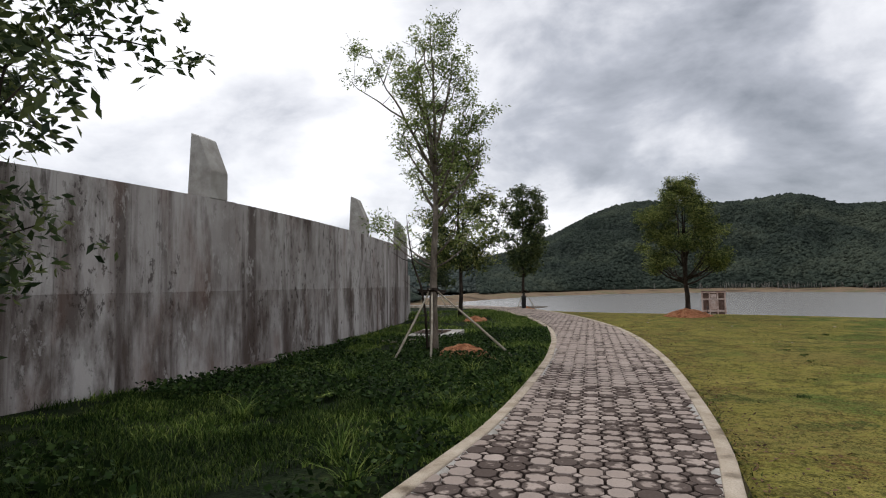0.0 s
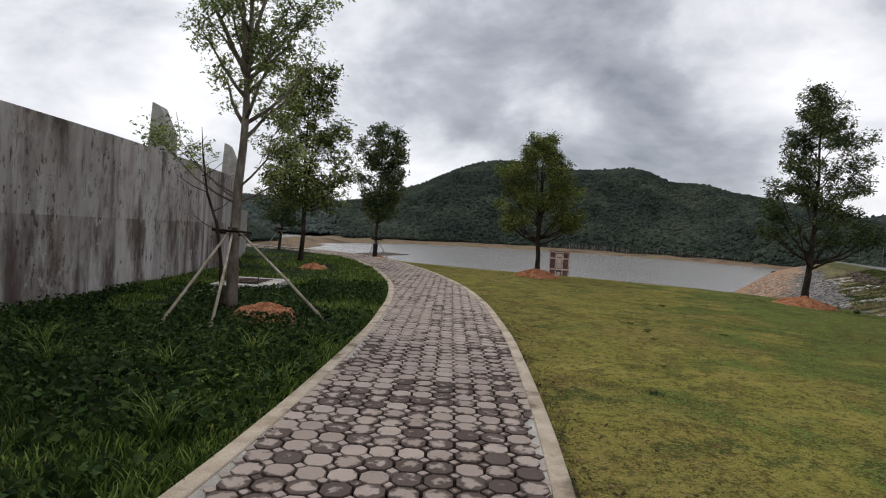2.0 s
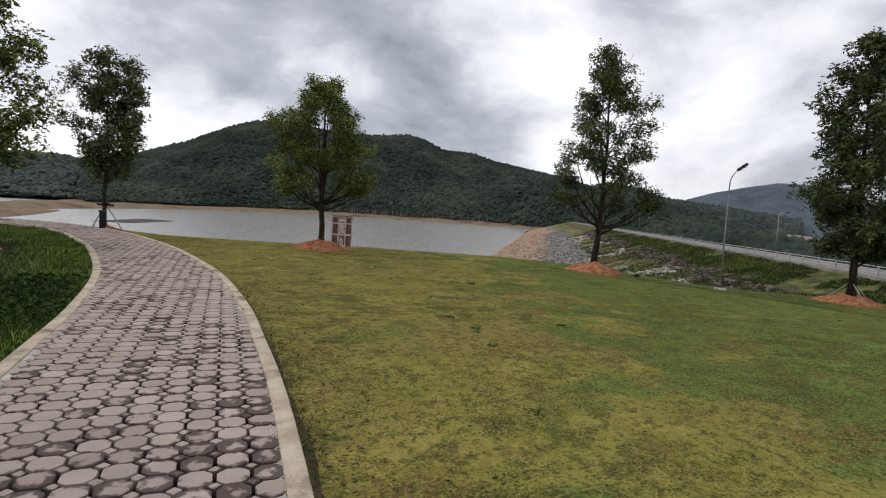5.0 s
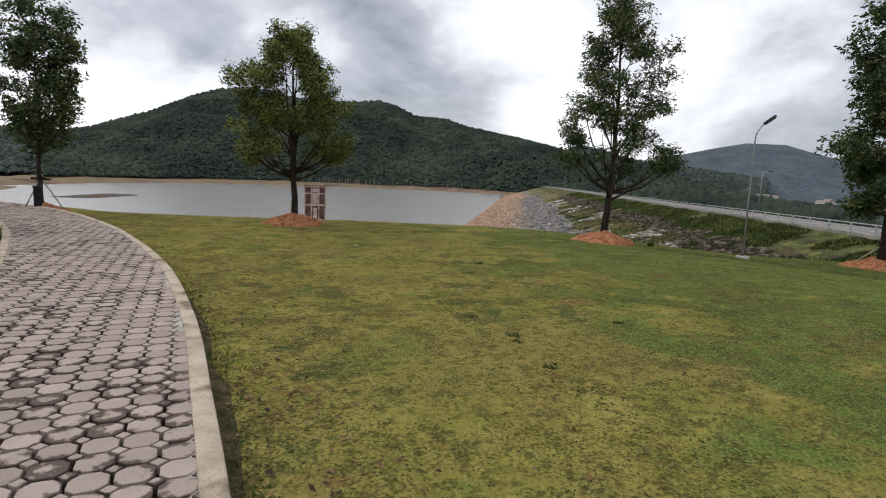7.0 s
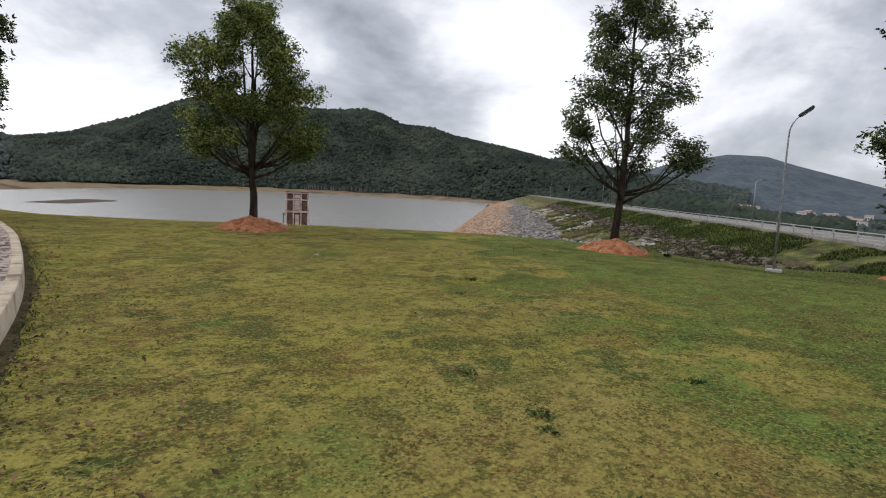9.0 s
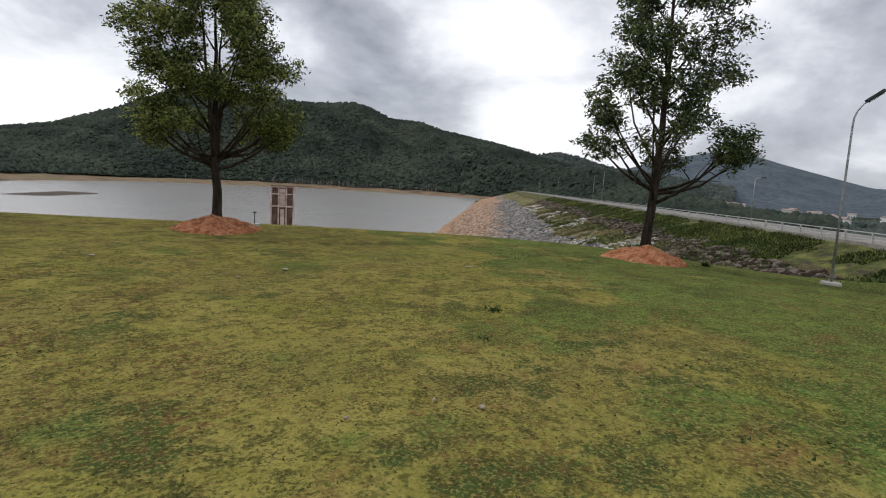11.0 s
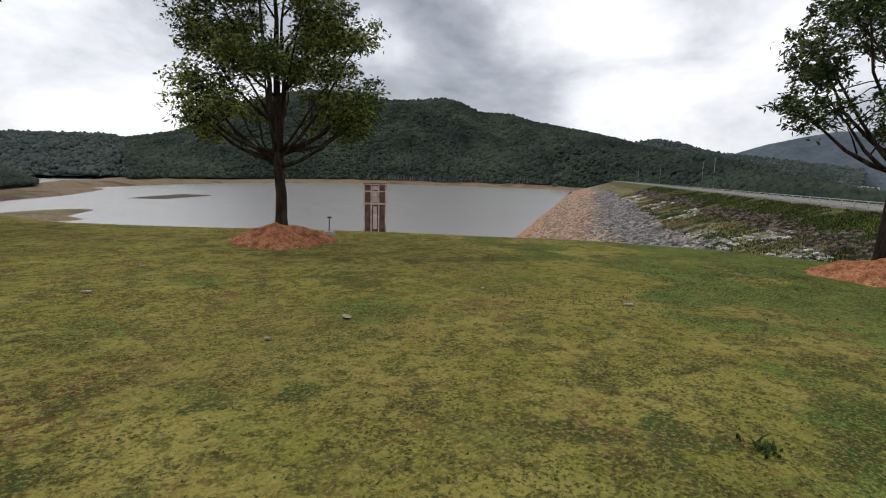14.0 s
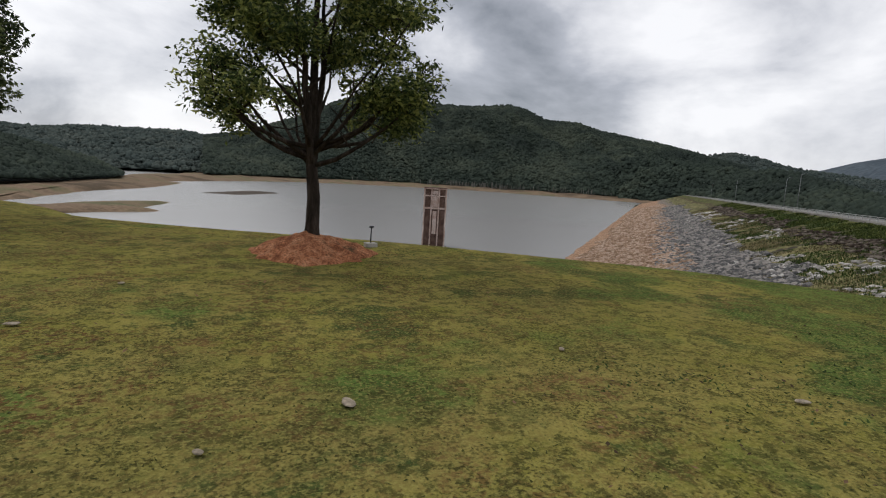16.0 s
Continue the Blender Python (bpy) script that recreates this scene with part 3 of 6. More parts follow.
# ---- plan ----
WATER = -14.5
PATH_LINE = smooth_line([(-4.0, -8.0), (-2.55, -3.6), (-0.95, 0.0), (0.98, 4.3), (1.62, 5.8), (2.36, 8.0), (3.28, 11.1), (3.82, 13.3), (4.33, 15.6), (4.87, 19.0),
                         (5.13, 22.5), (5.2, 27.0), (4.75, 32.5), (3.75, 36.8), (2.0, 40.3), (-0.8, 43.0), (-5.0, 45.0)], 0.25)
PATH_COARSE = np.vstack([PATH_LINE[::4], PATH_LINE[-1:]])
HALF = 1.25                                         # half the path's width with its kerbs
EDGE = smooth_line([(-30, 50), (-10, 48), (0, 45.5), (5.2, 41), (7.3, 36.6), (9.0, 34.8), (10.7, 33.6), (12.7, 32.3), (15.3, 30.3), (17.3, 28.3), (18.8, 27.0), (20.0, 25.6),
                    (20.9, 23.8), (21.9, 21.6), (23.2, 19.8), (25.0, 18.2), (27.5, 16.6), (30, 14.6), (32, 10), (30, 4), (22, -4), (6, -15), (-2, -26)], 1.5)
CREST_AZ = 47.5
CREST_DIR = np.array([math.sin(radians(CREST_AZ)), math.cos(radians(CREST_AZ))])
CREST_N = np.array([CREST_DIR[1], -CREST_DIR[0]])
CREST_AT = np.array([8.0, 14.0]) + 26.0 * CREST_N      # a point under the guard rail
CREST_Z = -1.05                                     # top of the parapet
FACE_Z, FACE_SLOPE, CREST_LONG = -1.32, 3.4, 640.0   # the dam's lake side below the parapet
WALL_LINE = smooth_line([(-12.9, -5.0), (-11.0, -1.5), (-9.1, 2.0), (-7.5, 5.0), (-6.25, 7.5), (-5.08, 10.1), (-4.55, 11.5), (-4.05, 13.3), (-3.5, 15.6), (-2.95, 18.4), (-2.48, 21.6), (-2.0, 25.3), (-1.78, 27.6)], 0.25)
LAWN_Z = -0.27
DRAIN_AT = (-0.25, 18.2)
MOUNDS = [(12.88, 28.85, 1.2, 0.46, 1), (20.75, 20.25, 1.15, 0.40, 2), (28.3, 13.8, 1.2, 0.42, 3), (5.5, 36.6, 1.0, 0.35, 4), (0.45, 12.9, 0.78, 0.32, 5), (0.95, 12.3, 0.36, 0.2, 7), (1.5, 25.6, 0.6, 0.25, 6)]


def wall_x(y):
    return np.interp(y, WALL_LINE[:, 1], WALL_LINE[:, 0])


def smoothstep(a, b, x):
    t = np.clip((x - a) / (b - a), 0, 1)
    return t * t * (3 - 2 * t)


def ground_z(x, y, dam_drop=0.0):
    """Height of the natural ground."""
    x, y = np.asarray(x, float), np.asarray(y, float)
    near = (np.abs(x) < 70) & (y > -60) & (y < 90)
    side = np.full(x.shape, 50.0); edge = np.full(x.shape, 400.0)
    side[near] = dist_line(x[near], y[near], PATH_COARSE)
    edge[near] = -dist_line(x[near], y[near], EDGE)      # plus outside the platform
    fall = np.interp(x, [17.5, 20, 24.3, 28.5, 45], [0, -0.06, -0.45, -0.65, -1.1]) * smoothstep(24, 17, y)
    flat = np.where(side > 0, LAWN_Z + 0.05 * fbm(x, y, 0.15, 3) + fall,
                    -0.07 - 0.06 * smoothstep(1.2, 5.5, -side) + 0.05 * fbm(x, y, 0.5, 4))
    over = np.maximum(edge, 0)
    plat = flat - 0.55 * over * smoothstep(0, 3, over)
    p = (x - CREST_AT[0]) * CREST_N[0] + (y - CREST_AT[1]) * CREST_N[1]
    up = np.where(p < 0, FACE_Z + np.minimum(p, 0) / FACE_SLOPE + 0.15 * fbm(x, y, 0.35, 5) * (p < -1), CREST_Z - 0.1)
    down = CREST_Z - 0.1 - np.maximum(p - 7.0, 0) / 2.2
    s = (x - CREST_AT[0]) * CREST_DIR[0] + (y - CREST_AT[1]) * CREST_DIR[1]
    dam = np.minimum(up, down) - dam_drop - np.maximum(s - CREST_LONG, 0) * 0.5 - np.maximum(-20 - s, 0) * 0.3
    bed = np.where(p < 3, WATER - 2.0, -26.0)
    return np.maximum(np.maximum(plat, dam), bed)


def spread(lo, hi, step, far, grow):
    mid = list(np.arange(lo, hi, step)) + [hi]
    a, s = [], step
    x = lo
    while x > -far:
        s *= grow; x -= s; a.append(x)
    b, s, x = [], step, hi
    while x < far:
        s *= grow; x += s; b.append(x)
    return np.array(a[::-1] + mid + b)


def build_ground():
    xs, ys = spread(-7, 27, 0.28, 4200, 1.09), spread(-3, 42, 0.28, 4200, 1.09)
    X, Y = np.meshgrid(xs, ys)
    Z = ground_z(X.ravel(), Y.ravel(), 1.2)
    v = np.stack([X.ravel(), Y.ravel(), Z], 1)
    nx, ny = len(xs), len(ys)
    i = (np.arange(ny - 1)[:, None] * nx + np.arange(nx - 1)[None, :]).ravel()
    f = np.stack([i, i + 1, i + nx + 1, i + nx], 1)
    me = tri_mesh("ground", v, f, M["lawn"], smooth=True)
    for k in ("rough_grass", "soil", "bank", "dark_soil"):
        me.materials.append(M[k])
    c = v[f].mean(1)
    x, y, z = c[:, 0], c[:, 1], c[:, 2]
    near = (np.abs(x) < 70) & (y > -60) & (y < 90)
    side = np.full(x.shape, 50.0); edge = np.full(x.shape, 400.0)
    side[near] = dist_line(x[near], y[near], PATH_LINE)
    edge[near] = -dist_line(x[near], y[near], EDGE)
    p = (x - CREST_AT[0]) * CREST_N[0] + (y - CREST_AT[1]) * CREST_N[1]
    jit = fbm(x, y, 0.4, 9)
    idx = np.zeros(len(f), dtype=np.int32)
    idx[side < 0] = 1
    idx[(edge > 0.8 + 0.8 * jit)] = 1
    idx[(z < -1.6 + 0.5 * jit) & (p < -2)] = 3
    idx[(z < -6.0 + 1.2 * jit) & (p < 0)] = 2
    idx[np.hypot(x, y) > 400] = 1
    me.polygons.foreach_set("material_index", idx)
    return structure("ground", me, "mown lawn, rough grass and bare soil", "ground")


build_ground()


def crest(s, p, z=0.0):
    q = CREST_AT + CREST_DIR * s + CREST_N * p
    return Vector((q[0], q[1], z))


shore_line = [crest(t, -30, WATER) for t in (-30, 60, 160, 300, CREST_LONG)] + [Vector((q[0], q[1], WATER)) for q in
              ((760, 840), (600, 1060), (360, 1150), (80, 1100), (-160, 860), (-270, 540), (-215, 240), (-105, 90), (-12, 62))]
structure("water", mesh_of("water", shore_line, [tuple(range(len(shore_line)))], M["water"]), "grey rippled reservoir water under cloud", "water")


def dam_p(x, y):
    return (x - CREST_AT[0]) * CREST_N[0] + (y - CREST_AT[1]) * CREST_N[1]


def dam_s(x, y):
    return (x - CREST_AT[0]) * CREST_DIR[0] + (y - CREST_AT[1]) * CREST_DIR[1]


def dam_face():
    """The dam's lake side: a grassed top, stones below, bare orange soil at the water."""
    s = np.concatenate([np.arange(-10, 90, 0.9), 90 + np.cumsum(0.9 * 1.03 ** np.arange(1, 102))])
    s = s[s < CREST_LONG]
    p = np.linspace(0.0, -50, 90)
    S, P_ = np.meshgrid(s, p)
    q = CREST_AT[None, None] + S[..., None] * CREST_DIR + P_[..., None] * CREST_N
    x, y = q[..., 0].ravel(), q[..., 1].ravel()
    z = FACE_Z + P_.ravel() / FACE_SLOPE + 0.16 * fbm(x, y, 0.35, 5) + 0.07 * fbm(x, y, 1.5, 6)
    n = len(s)
    i = (np.arange(len(p) - 1)[:, None] * n + np.arange(n - 1)[None, :]).ravel()
    f = np.stack([i, i + n, i + n + 1, i + 1], 1)
    me = tri_mesh("dam_face", np.column_stack([x, y, z]), f, M["bank_turf"], True)
    for k in ("dry_turf", "gravel", "dam_soil", "brown_soil"):
        me.materials.append(M[k])
    c = np.column_stack([x, y, z])[f].mean(1)
    j = fbm(c[:, 0], c[:, 1], 0.07, 15) + 0.9 * fbm(c[:, 0], c[:, 1], 0.3, 16)
    pc = dam_p(c[:, 0], c[:, 1]); sc = dam_s(c[:, 0], c[:, 1])
    idx = np.zeros(len(f), dtype=np.int32)
    idx[pc < -5.2 + 1.5 * j] = 4
    idx[pc < -7.6 + 2.0 * j] = 1
    idx[pc < -17.0 + 4.0 * j] = 2
    idx[pc < -25.0 + 2.6 * j] = 3
    me.polygons.foreach_set("material_index", idx)
    structure("dam_face", me, "stone and grass slope of the dam above the lake", "dam")


dam_face()


# ---- hills round the reservoir ----
HUB = np.array([8.0, 14.0])


def hill(name, label, az, el, ridge, foot, foot_z, mat, clump=11.0, count=4000, seed=1, power=0.8, depth=1.0):
    """A wooded hill: a skyline over azimuths (degrees), with its ridge and foot at given distances."""
    n = int((az[-1] - az[0]) / 0.35) + 1
    A = np.linspace(az[0], az[-1], n)
    E = np.interp(A, az, el); D = np.interp(A, az, ridge) if not np.isscalar(ridge) else np.full(n, ridge)
    Fd = np.interp(A, az, foot) if not np.isscalar(foot) else np.full(n, foot)
    K = 26
    top = 1.4 + D * np.tan(np.radians(E))
    v = []
    for k in range(K + 6):
        if k <= K:
            t = k / K
            d = Fd + (D - Fd) * t
            z = foot_z + (top - foot_z) * t ** power
            wob = fbm(A * 0.6, np.full(n, k * 0.22), 0.9, seed) * 0.17 * (top - foot_z) * math.sin(math.pi * t)
            z = z + wob
        else:
            t = (k - K) / 6
            d = D * (1 + 0.25 * t)
            z = top * (1 - t) + foot_z * t
        v.append(np.stack([HUB[0] + d * np.sin(np.radians(A)), HUB[1] + d * np.cos(np.radians(A)), z], 1))
    v = np.array(v)
    R = K + 6
    flat = v.reshape(-1, 3)
    i = (np.arange(R - 1)[:, None] * n + np.arange(n - 1)[None, :]).ravel()
    f = np.stack([i, i + 1, i + n + 1, i + n], 1)
    ob = structure(name, tri_mesh(name, flat, f, mat, smooth=True), label, "hill")
    if not count:
        return ob
    # trees on it
    rng = np.random.default_rng(seed)
    r, c = rng.random(count) ** depth * (K - 0.01), rng.random(count) * (n - 1.01)
    ri, ci = r.astype(int), c.astype(int)
    fr, fc = (r - ri)[:, None], (c - ci)[:, None]
    P = (v[ri, ci] * (1 - fr) + v[ri + 1, ci] * fr) * (1 - fc) + (v[ri, ci + 1] * (1 - fr) + v[ri + 1, ci + 1] * fr) * fc
    scatter_clumps(name.replace("hill", "forest"), P, clump, mat, rng, "dense crowns on the " + label, OCTA)
    return ob


OCTA = (np.array([(1, 0, 0), (0, 1, 0), (-1, 0, 0), (0, -1, 0), (0, 0, 1), (0.7, 0.7, 0.5), (-0.7, 0.7, 0.5), (-0.7, -0.7, 0.5), (0.7, -0.7, 0.5)]),
        np.array([(0, 5, 4), (5, 1, 4), (1, 6, 4), (6, 2, 4), (2, 7, 4), (7, 3, 4), (3, 8, 4), (8, 0, 4), (0, 1, 5), (1, 2, 6), (2, 3, 7), (3, 0, 8)]))


def scatter_clumps(name, P, size, mat, rng, label, ball):
    bv, bf = ball
    n = len(P)
    s = size * (0.35 + 1.0 * rng.random(n) ** 1.7)
    ang = rng.random(n) * 6.283
    ca, sa = np.cos(ang), np.sin(ang)
    jit = 1 + 0.34 * (rng.random((n, len(bv))) - 0.5) * 2
    V = bv[None] * jit[..., None]
    X = V[..., 0] * ca[:, None] - V[..., 1] * sa[:, None]; Y = V[..., 0] * sa[:, None] + V[..., 1] * ca[:, None]
    tall = (0.7 + 0.6 * rng.random(n))[:, None]
    V = np.stack([X * 0.5, Y * 0.5, V[..., 2] * 0.5 * tall], -1) * s[:, None, None] + P[:, None, :] + np.array([0, 0, 0.10])[None, None] * s[:, None, None]
    F = bf[None] + (np.arange(n) * len(bv))[:, None, None]
    return tagged(new(name, tri_mesh(name, V.reshape(-1, 3), F.reshape(-1, 3), mat, True)), label, "forest", kind="stuff")


BANK_AZ = [-30, -15, -10, -5, 0, 6, 12, 20, 30, 38, 44, 50, 56]
BANK_D = [180, 217, 247, 330, 500, 620, 740, 820, 850, 790, 750, 720, 680]
MAIN_AZ = [3, 5, 7, 9, 11, 13, 15, 17, 19, 21, 23, 26, 29, 30.2, 32.6, 34.5, 36.5, 39.4, 42, 44.8, 47.5, 50, 52, 55]
hill("hill_main", "dark green wooded hill above the lake", MAIN_AZ,
     [2.6, 3.0, 3.4, 4.25, 4.95, 5.85, 6.8, 7.6, 7.95, 7.95, 7.6, 7.35, 7.35, 7.45, 7.65, 7.2, 6.3, 6.15, 5.4, 4.9, 4.4, 3.85, 3.3, 2.6],
     1500, [float(np.interp(a, BANK_AZ, BANK_D)) + 70 for a in MAIN_AZ], WATER + 5.5, M["forest"], 6.2, 64000, 1)
# haze over this ridge is painted into its foliage
hill("hill_left", "wooded ridge behind the lake, haze in its colour", [-25, -16, -10, -7, -3, 1, 4, 7, 10, 14], [2.2, 2.4, 2.2, 2.6, 2.75, 2.9, 2.6, 2.7, 2.6, 2.3],
     1800, 900, WATER + 4, M["ridge_forest_haze"], 9.0, 14000, 2)
hill("hill_near_shore", "low dark wooded point on the shore", [-32, -22, -15.6, -12.3, -9.2, -5.7, -3.5], [4.2, 3.6, 2.5, 1.55, 0.65, -0.2, -1.3],
     520, [270, 280, 292, 305, 320, 380, 430], WATER + 4.5, M["forest"], 3.6, 12000, 3)
# paler than the near forest: haze in the colour
hill("hill_saddle", "wooded hill behind the dam", [48, 51.5, 53.8, 56.3, 58, 60.5, 70], [2.6, 3.5, 3.85, 3.35, 2.75, 2.4, 1.2], 2100, 1400, -20, M["ridge_forest_haze"], 9, 8000, 4)
hill("hill_behind_dam", "wooded slope beyond the dam road", [44, 50, 54, 55.8, 57.4, 59.3, 61, 63, 65, 67, 70, 73, 78], [2.9, 2.75, 2.3, 2.15, 2.45, 1.85, 1.5, 0.9, 0.25, -0.1, -0.9, -1.3, -1.5],
     [900, 860, 800, 780, 760, 720, 680, 640, 600, 560, 500, 460, 420], [800, 740, 640, 600, 560, 520, 480, 450, 420, 400, 370, 350, 330], -14, M["forest"], 6.5, 9000, 5)
VALLEY_AZ, VALLEY_EL = [60, 66, 72, 80, 90, 106], [0.5, -0.3, -0.9, -1.2, -1.2, -1.0]
# same haze-tinted foliage for the distant valley
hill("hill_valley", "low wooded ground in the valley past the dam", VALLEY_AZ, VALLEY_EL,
     1000, 300, -24, M["ridge_forest_haze"], 8, 6000, 7)
# its blue-grey is distance haze put into the base colour
hill("hill_far", "far wooded mountain, blue-grey haze in its colour", [57, 60.2, 62.8, 65.5, 68, 71, 73.5, 76, 80, 84, 92, 104], [1.5, 2.45, 3.3, 3.9, 4.35, 4.2, 3.4, 2.7, 1.6, 1.4, 1.4, 1.2],
     3300, 1900, -26, M["far_forest_haze"], 16, 0, 6)


# ---- banks of the lake ----
def bank_strip(name, az, dist, label):
    """Bare shore between the water and the wood, sloping down into the water."""
    A = np.linspace(az[0], az[-1], 160)
    D = np.interp(A, az, dist) + 6 * fbm(A, A * 0, 1.3, 8)
    rings = [(-40, -2.0), (-8, -0.35), (0, 0.1), (8, 1.0), (28, 3.0), (60, 5.6), (100, 7.6), (190, 9.0)]
    big = np.clip(D / 800, 0.25, 1.0)               # the shore is low where it is near
    v = np.array([np.stack([HUB[0] + (D + o * big) * np.sin(np.radians(A)), HUB[1] + (D + o * big) * np.cos(np.radians(A)),
                            WATER + h * big * (0.8 + 0.35 * fbm(A, A * 0, 0.5, 12)) + 0.35 * fbm(A * 3, A * 0 + o, 1.0, 11)], 1) for o, h in rings])
    n = len(A)
    i = (np.arange(len(rings) - 1)[:, None] * n + np.arange(n - 1)[None, :]).ravel()
    f = np.stack([i, i + 1, i + n + 1, i + n], 1)
    return structure(name, tri_mesh(name, v.reshape(-1, 3), f, M["bank"], smooth=True), label, "bank")


bank_strip("bank_far", BANK_AZ, BANK_D, "bare brown lake bank below the wood")


def islet(name, pts, h, label, mat="bank"):
    c = np.mean(pts, 0)
    ring = smooth_line(pts + [pts[0]], 4.0)
    v = [(*c, WATER + h)]
    for k, zz in ((0.55, h * 0.8), (0.85, h * 0.45), (1.0, 0.05), (1.3, -1.5)):
        for q in ring[:-1]:
            v.append((*(c + (q - c) * k), WATER + zz + 0.15 * noise.noise((q[0] * 0.1, q[1] * 0.1, k))))
    n = len(ring) - 1
    f = [(0, 1 + (i + 1) % n, 1 + i) for i in range(n)]
    for k in range(3):
        f += [(1 + k * n + i, 1 + k * n + (i + 1) % n, 1 + (k + 1) * n + (i + 1) % n, 1 + (k + 1) * n + i) for i in range(n)]
    return structure(name, mesh_of(name, v, f, M[mat], True), label, "bank")


islet("spit_long", [(-75, 212), (-46, 223), (-43, 262), (-35, 288), (-21, 336), (0, 394), (18, 496), (6, 505), (-30, 440), (-75, 360)], 2.4, "low bare orange mud spit")
islet("spit_near", [(-46, 196), (-30, 214), (-19, 236), (-8, 252), (10, 262), (5, 240), (2, 226), (7, 215), (-9, 207), (-18, 200), (-34, 190)], 1.6, "low bare brown mud spit")
islet("spit_island", [(26, 349), (43, 378), (60, 400), (73, 383), (53, 353), (43, 342)], 0.7, "thin dark mud island in the lake", "dark_rock")

# ---- path: kerbs, bed ----
def offset_line(line, d):
    t = np.gradient(line, axis=0); t /= np.linalg.norm(t, axis=1)[:, None]
    return line + np.stack([t[:, 1], -t[:, 0]], 1) * d


def ribbon(name, line, section, mat, label, category):
    """Sweeps a cross section of (offset, z) along a line on the ground."""
    rows = [np.column_stack([offset_line(line, o), np.full(len(line), z)]) for o, z in section]
    v = np.array(rows)
    n, k = len(line), len(section)
    i = (np.arange(k - 1)[:, None] * n + np.arange(n - 1)[None, :]).ravel()
    f = np.stack([i, i + n, i + n + 1, i + 1], 1)
    return structure(name, tri_mesh(name, v.reshape(-1, 3), f, mat), label, category)


bed = ribbon("path_bed", PATH_LINE, [(-HALF + 0.1, -0.06), (HALF - 0.1, -0.06)], M["dark_soil"], "dark soil joints under the pavers", "path")
for sg, nm in ((-1, "mortar_left"), (1, "mortar_right")):
    o = [(sg * (HALF - 0.25), -0.03), (sg * (HALF - 0.20), -0.012), (sg * (HALF - 0.152), -0.004)]
    ribbon(nm, PATH_LINE, o if sg > 0 else o[::-1], M["concrete"], "pale mortar strip beside the kerb", "path")
ribbon("kerb_left", PATH_LINE, [(-HALF, -0.5), (-HALF, 0.0), (-HALF + 0.012, 0.014), (-HALF + 0.14, 0.014), (-HALF + 0.15, 0.004), (-HALF + 0.15, -0.05)], M["kerb"], "pale concrete kerb along the path", "kerb")
ribbon("kerb_right", PATH_LINE, [(HALF - 0.15, -0.05), (HALF - 0.15, 0.004), (HALF - 0.14, 0.014), (HALF - 0.012, 0.014), (HALF, 0.0), (HALF + 0.02, -0.6)], M["kerb"], "pale concrete kerb along the path", "kerb")


def dirt_strip():
    """Bare dark soil between kerb and lawn."""
    n = len(PATH_LINE)
    rows = []
    wid = 0.16 + 0.12 * fbm(np.arange(n) * 0.25, np.zeros(n), 1.2, 21)
    for k in range(5):
        o = HALF + 0.01 + wid * k / 4
        t = np.gradient(PATH_LINE, axis=0); t /= np.linalg.norm(t, axis=1)[:, None]
        q = PATH_LINE + np.stack([t[:, 1], -t[:, 0]], 1) * np.asarray(o).reshape(-1, 1) if np.ndim(o) else offset_line(PATH_LINE, o)
        z = ground_z(q[:, 0] + 0.25 * t[:, 1], q[:, 1] - 0.25 * t[:, 0]) + (0.035 - 0.012 * k)
        rows.append(np.column_stack([q, z]))
    v = np.array(rows)
    i = (np.arange(4)[:, None] * n + np.arange(n - 1)[None, :]).ravel()
    f = np.stack([i, i + n, i + n + 1, i + 1], 1)
    structure("soil_strip", tri_mesh("soil_strip", v.reshape(-1, 3), f, M["brown_soil"], True), "bare brown soil along the kerb", "soil")


dirt_strip()


# ---- wall ----
WALL_TOP, WALL_BASE, WALL_JOINT = 3.45, -0.45, 1.55


def along_wall(d, back=0.0, z=0.0):
    """A pose on the wall's front at d metres along it: x out of its face, y along it."""
    k = np.clip(d / 0.25, 0, len(WALL_LINE) - 1.001)
    i = int(k)
    p = WALL_LINE[i] * (1 - k + i) + WALL_LINE[i + 1] * (k - i)
    t = WALL_LINE[min(i + 2, len(WALL_LINE) - 1)] - WALL_LINE[max(i - 2, 0)]
    t = t / np.linalg.norm(t)
    return pose(p[0] - t[1] * back, p[1] + t[0] * back, z, 0, 0, math.degrees(math.atan2(-t[0], t[1])))


def wall_at(y):
    """Metres along the wall at which it reaches y."""
    return float(np.interp(y, WALL_LINE[:, 1], np.arange(len(WALL_LINE)) * 0.25))


def sweep(name, line, section, mat):
    """A closed cross section of (offset to the right, z) swept along a line, with its ends shut."""
    v = np.array([np.column_stack([offset_line(line, o), np.full(len(line), z)]) for o, z in section])
    n, k = len(line), len(section)
    f = [(c * n + i, c * n + i + 1, (c + 1) % k * n + i + 1, (c + 1) % k * n + i) for c in range(k) for i in range(n - 1)]
    f += [tuple(c * n for c in range(k)), tuple(c * n + n - 1 for c in range(k - 1, -1, -1))]
    return mesh_of(name, v.reshape(-1, 3), f, mat)


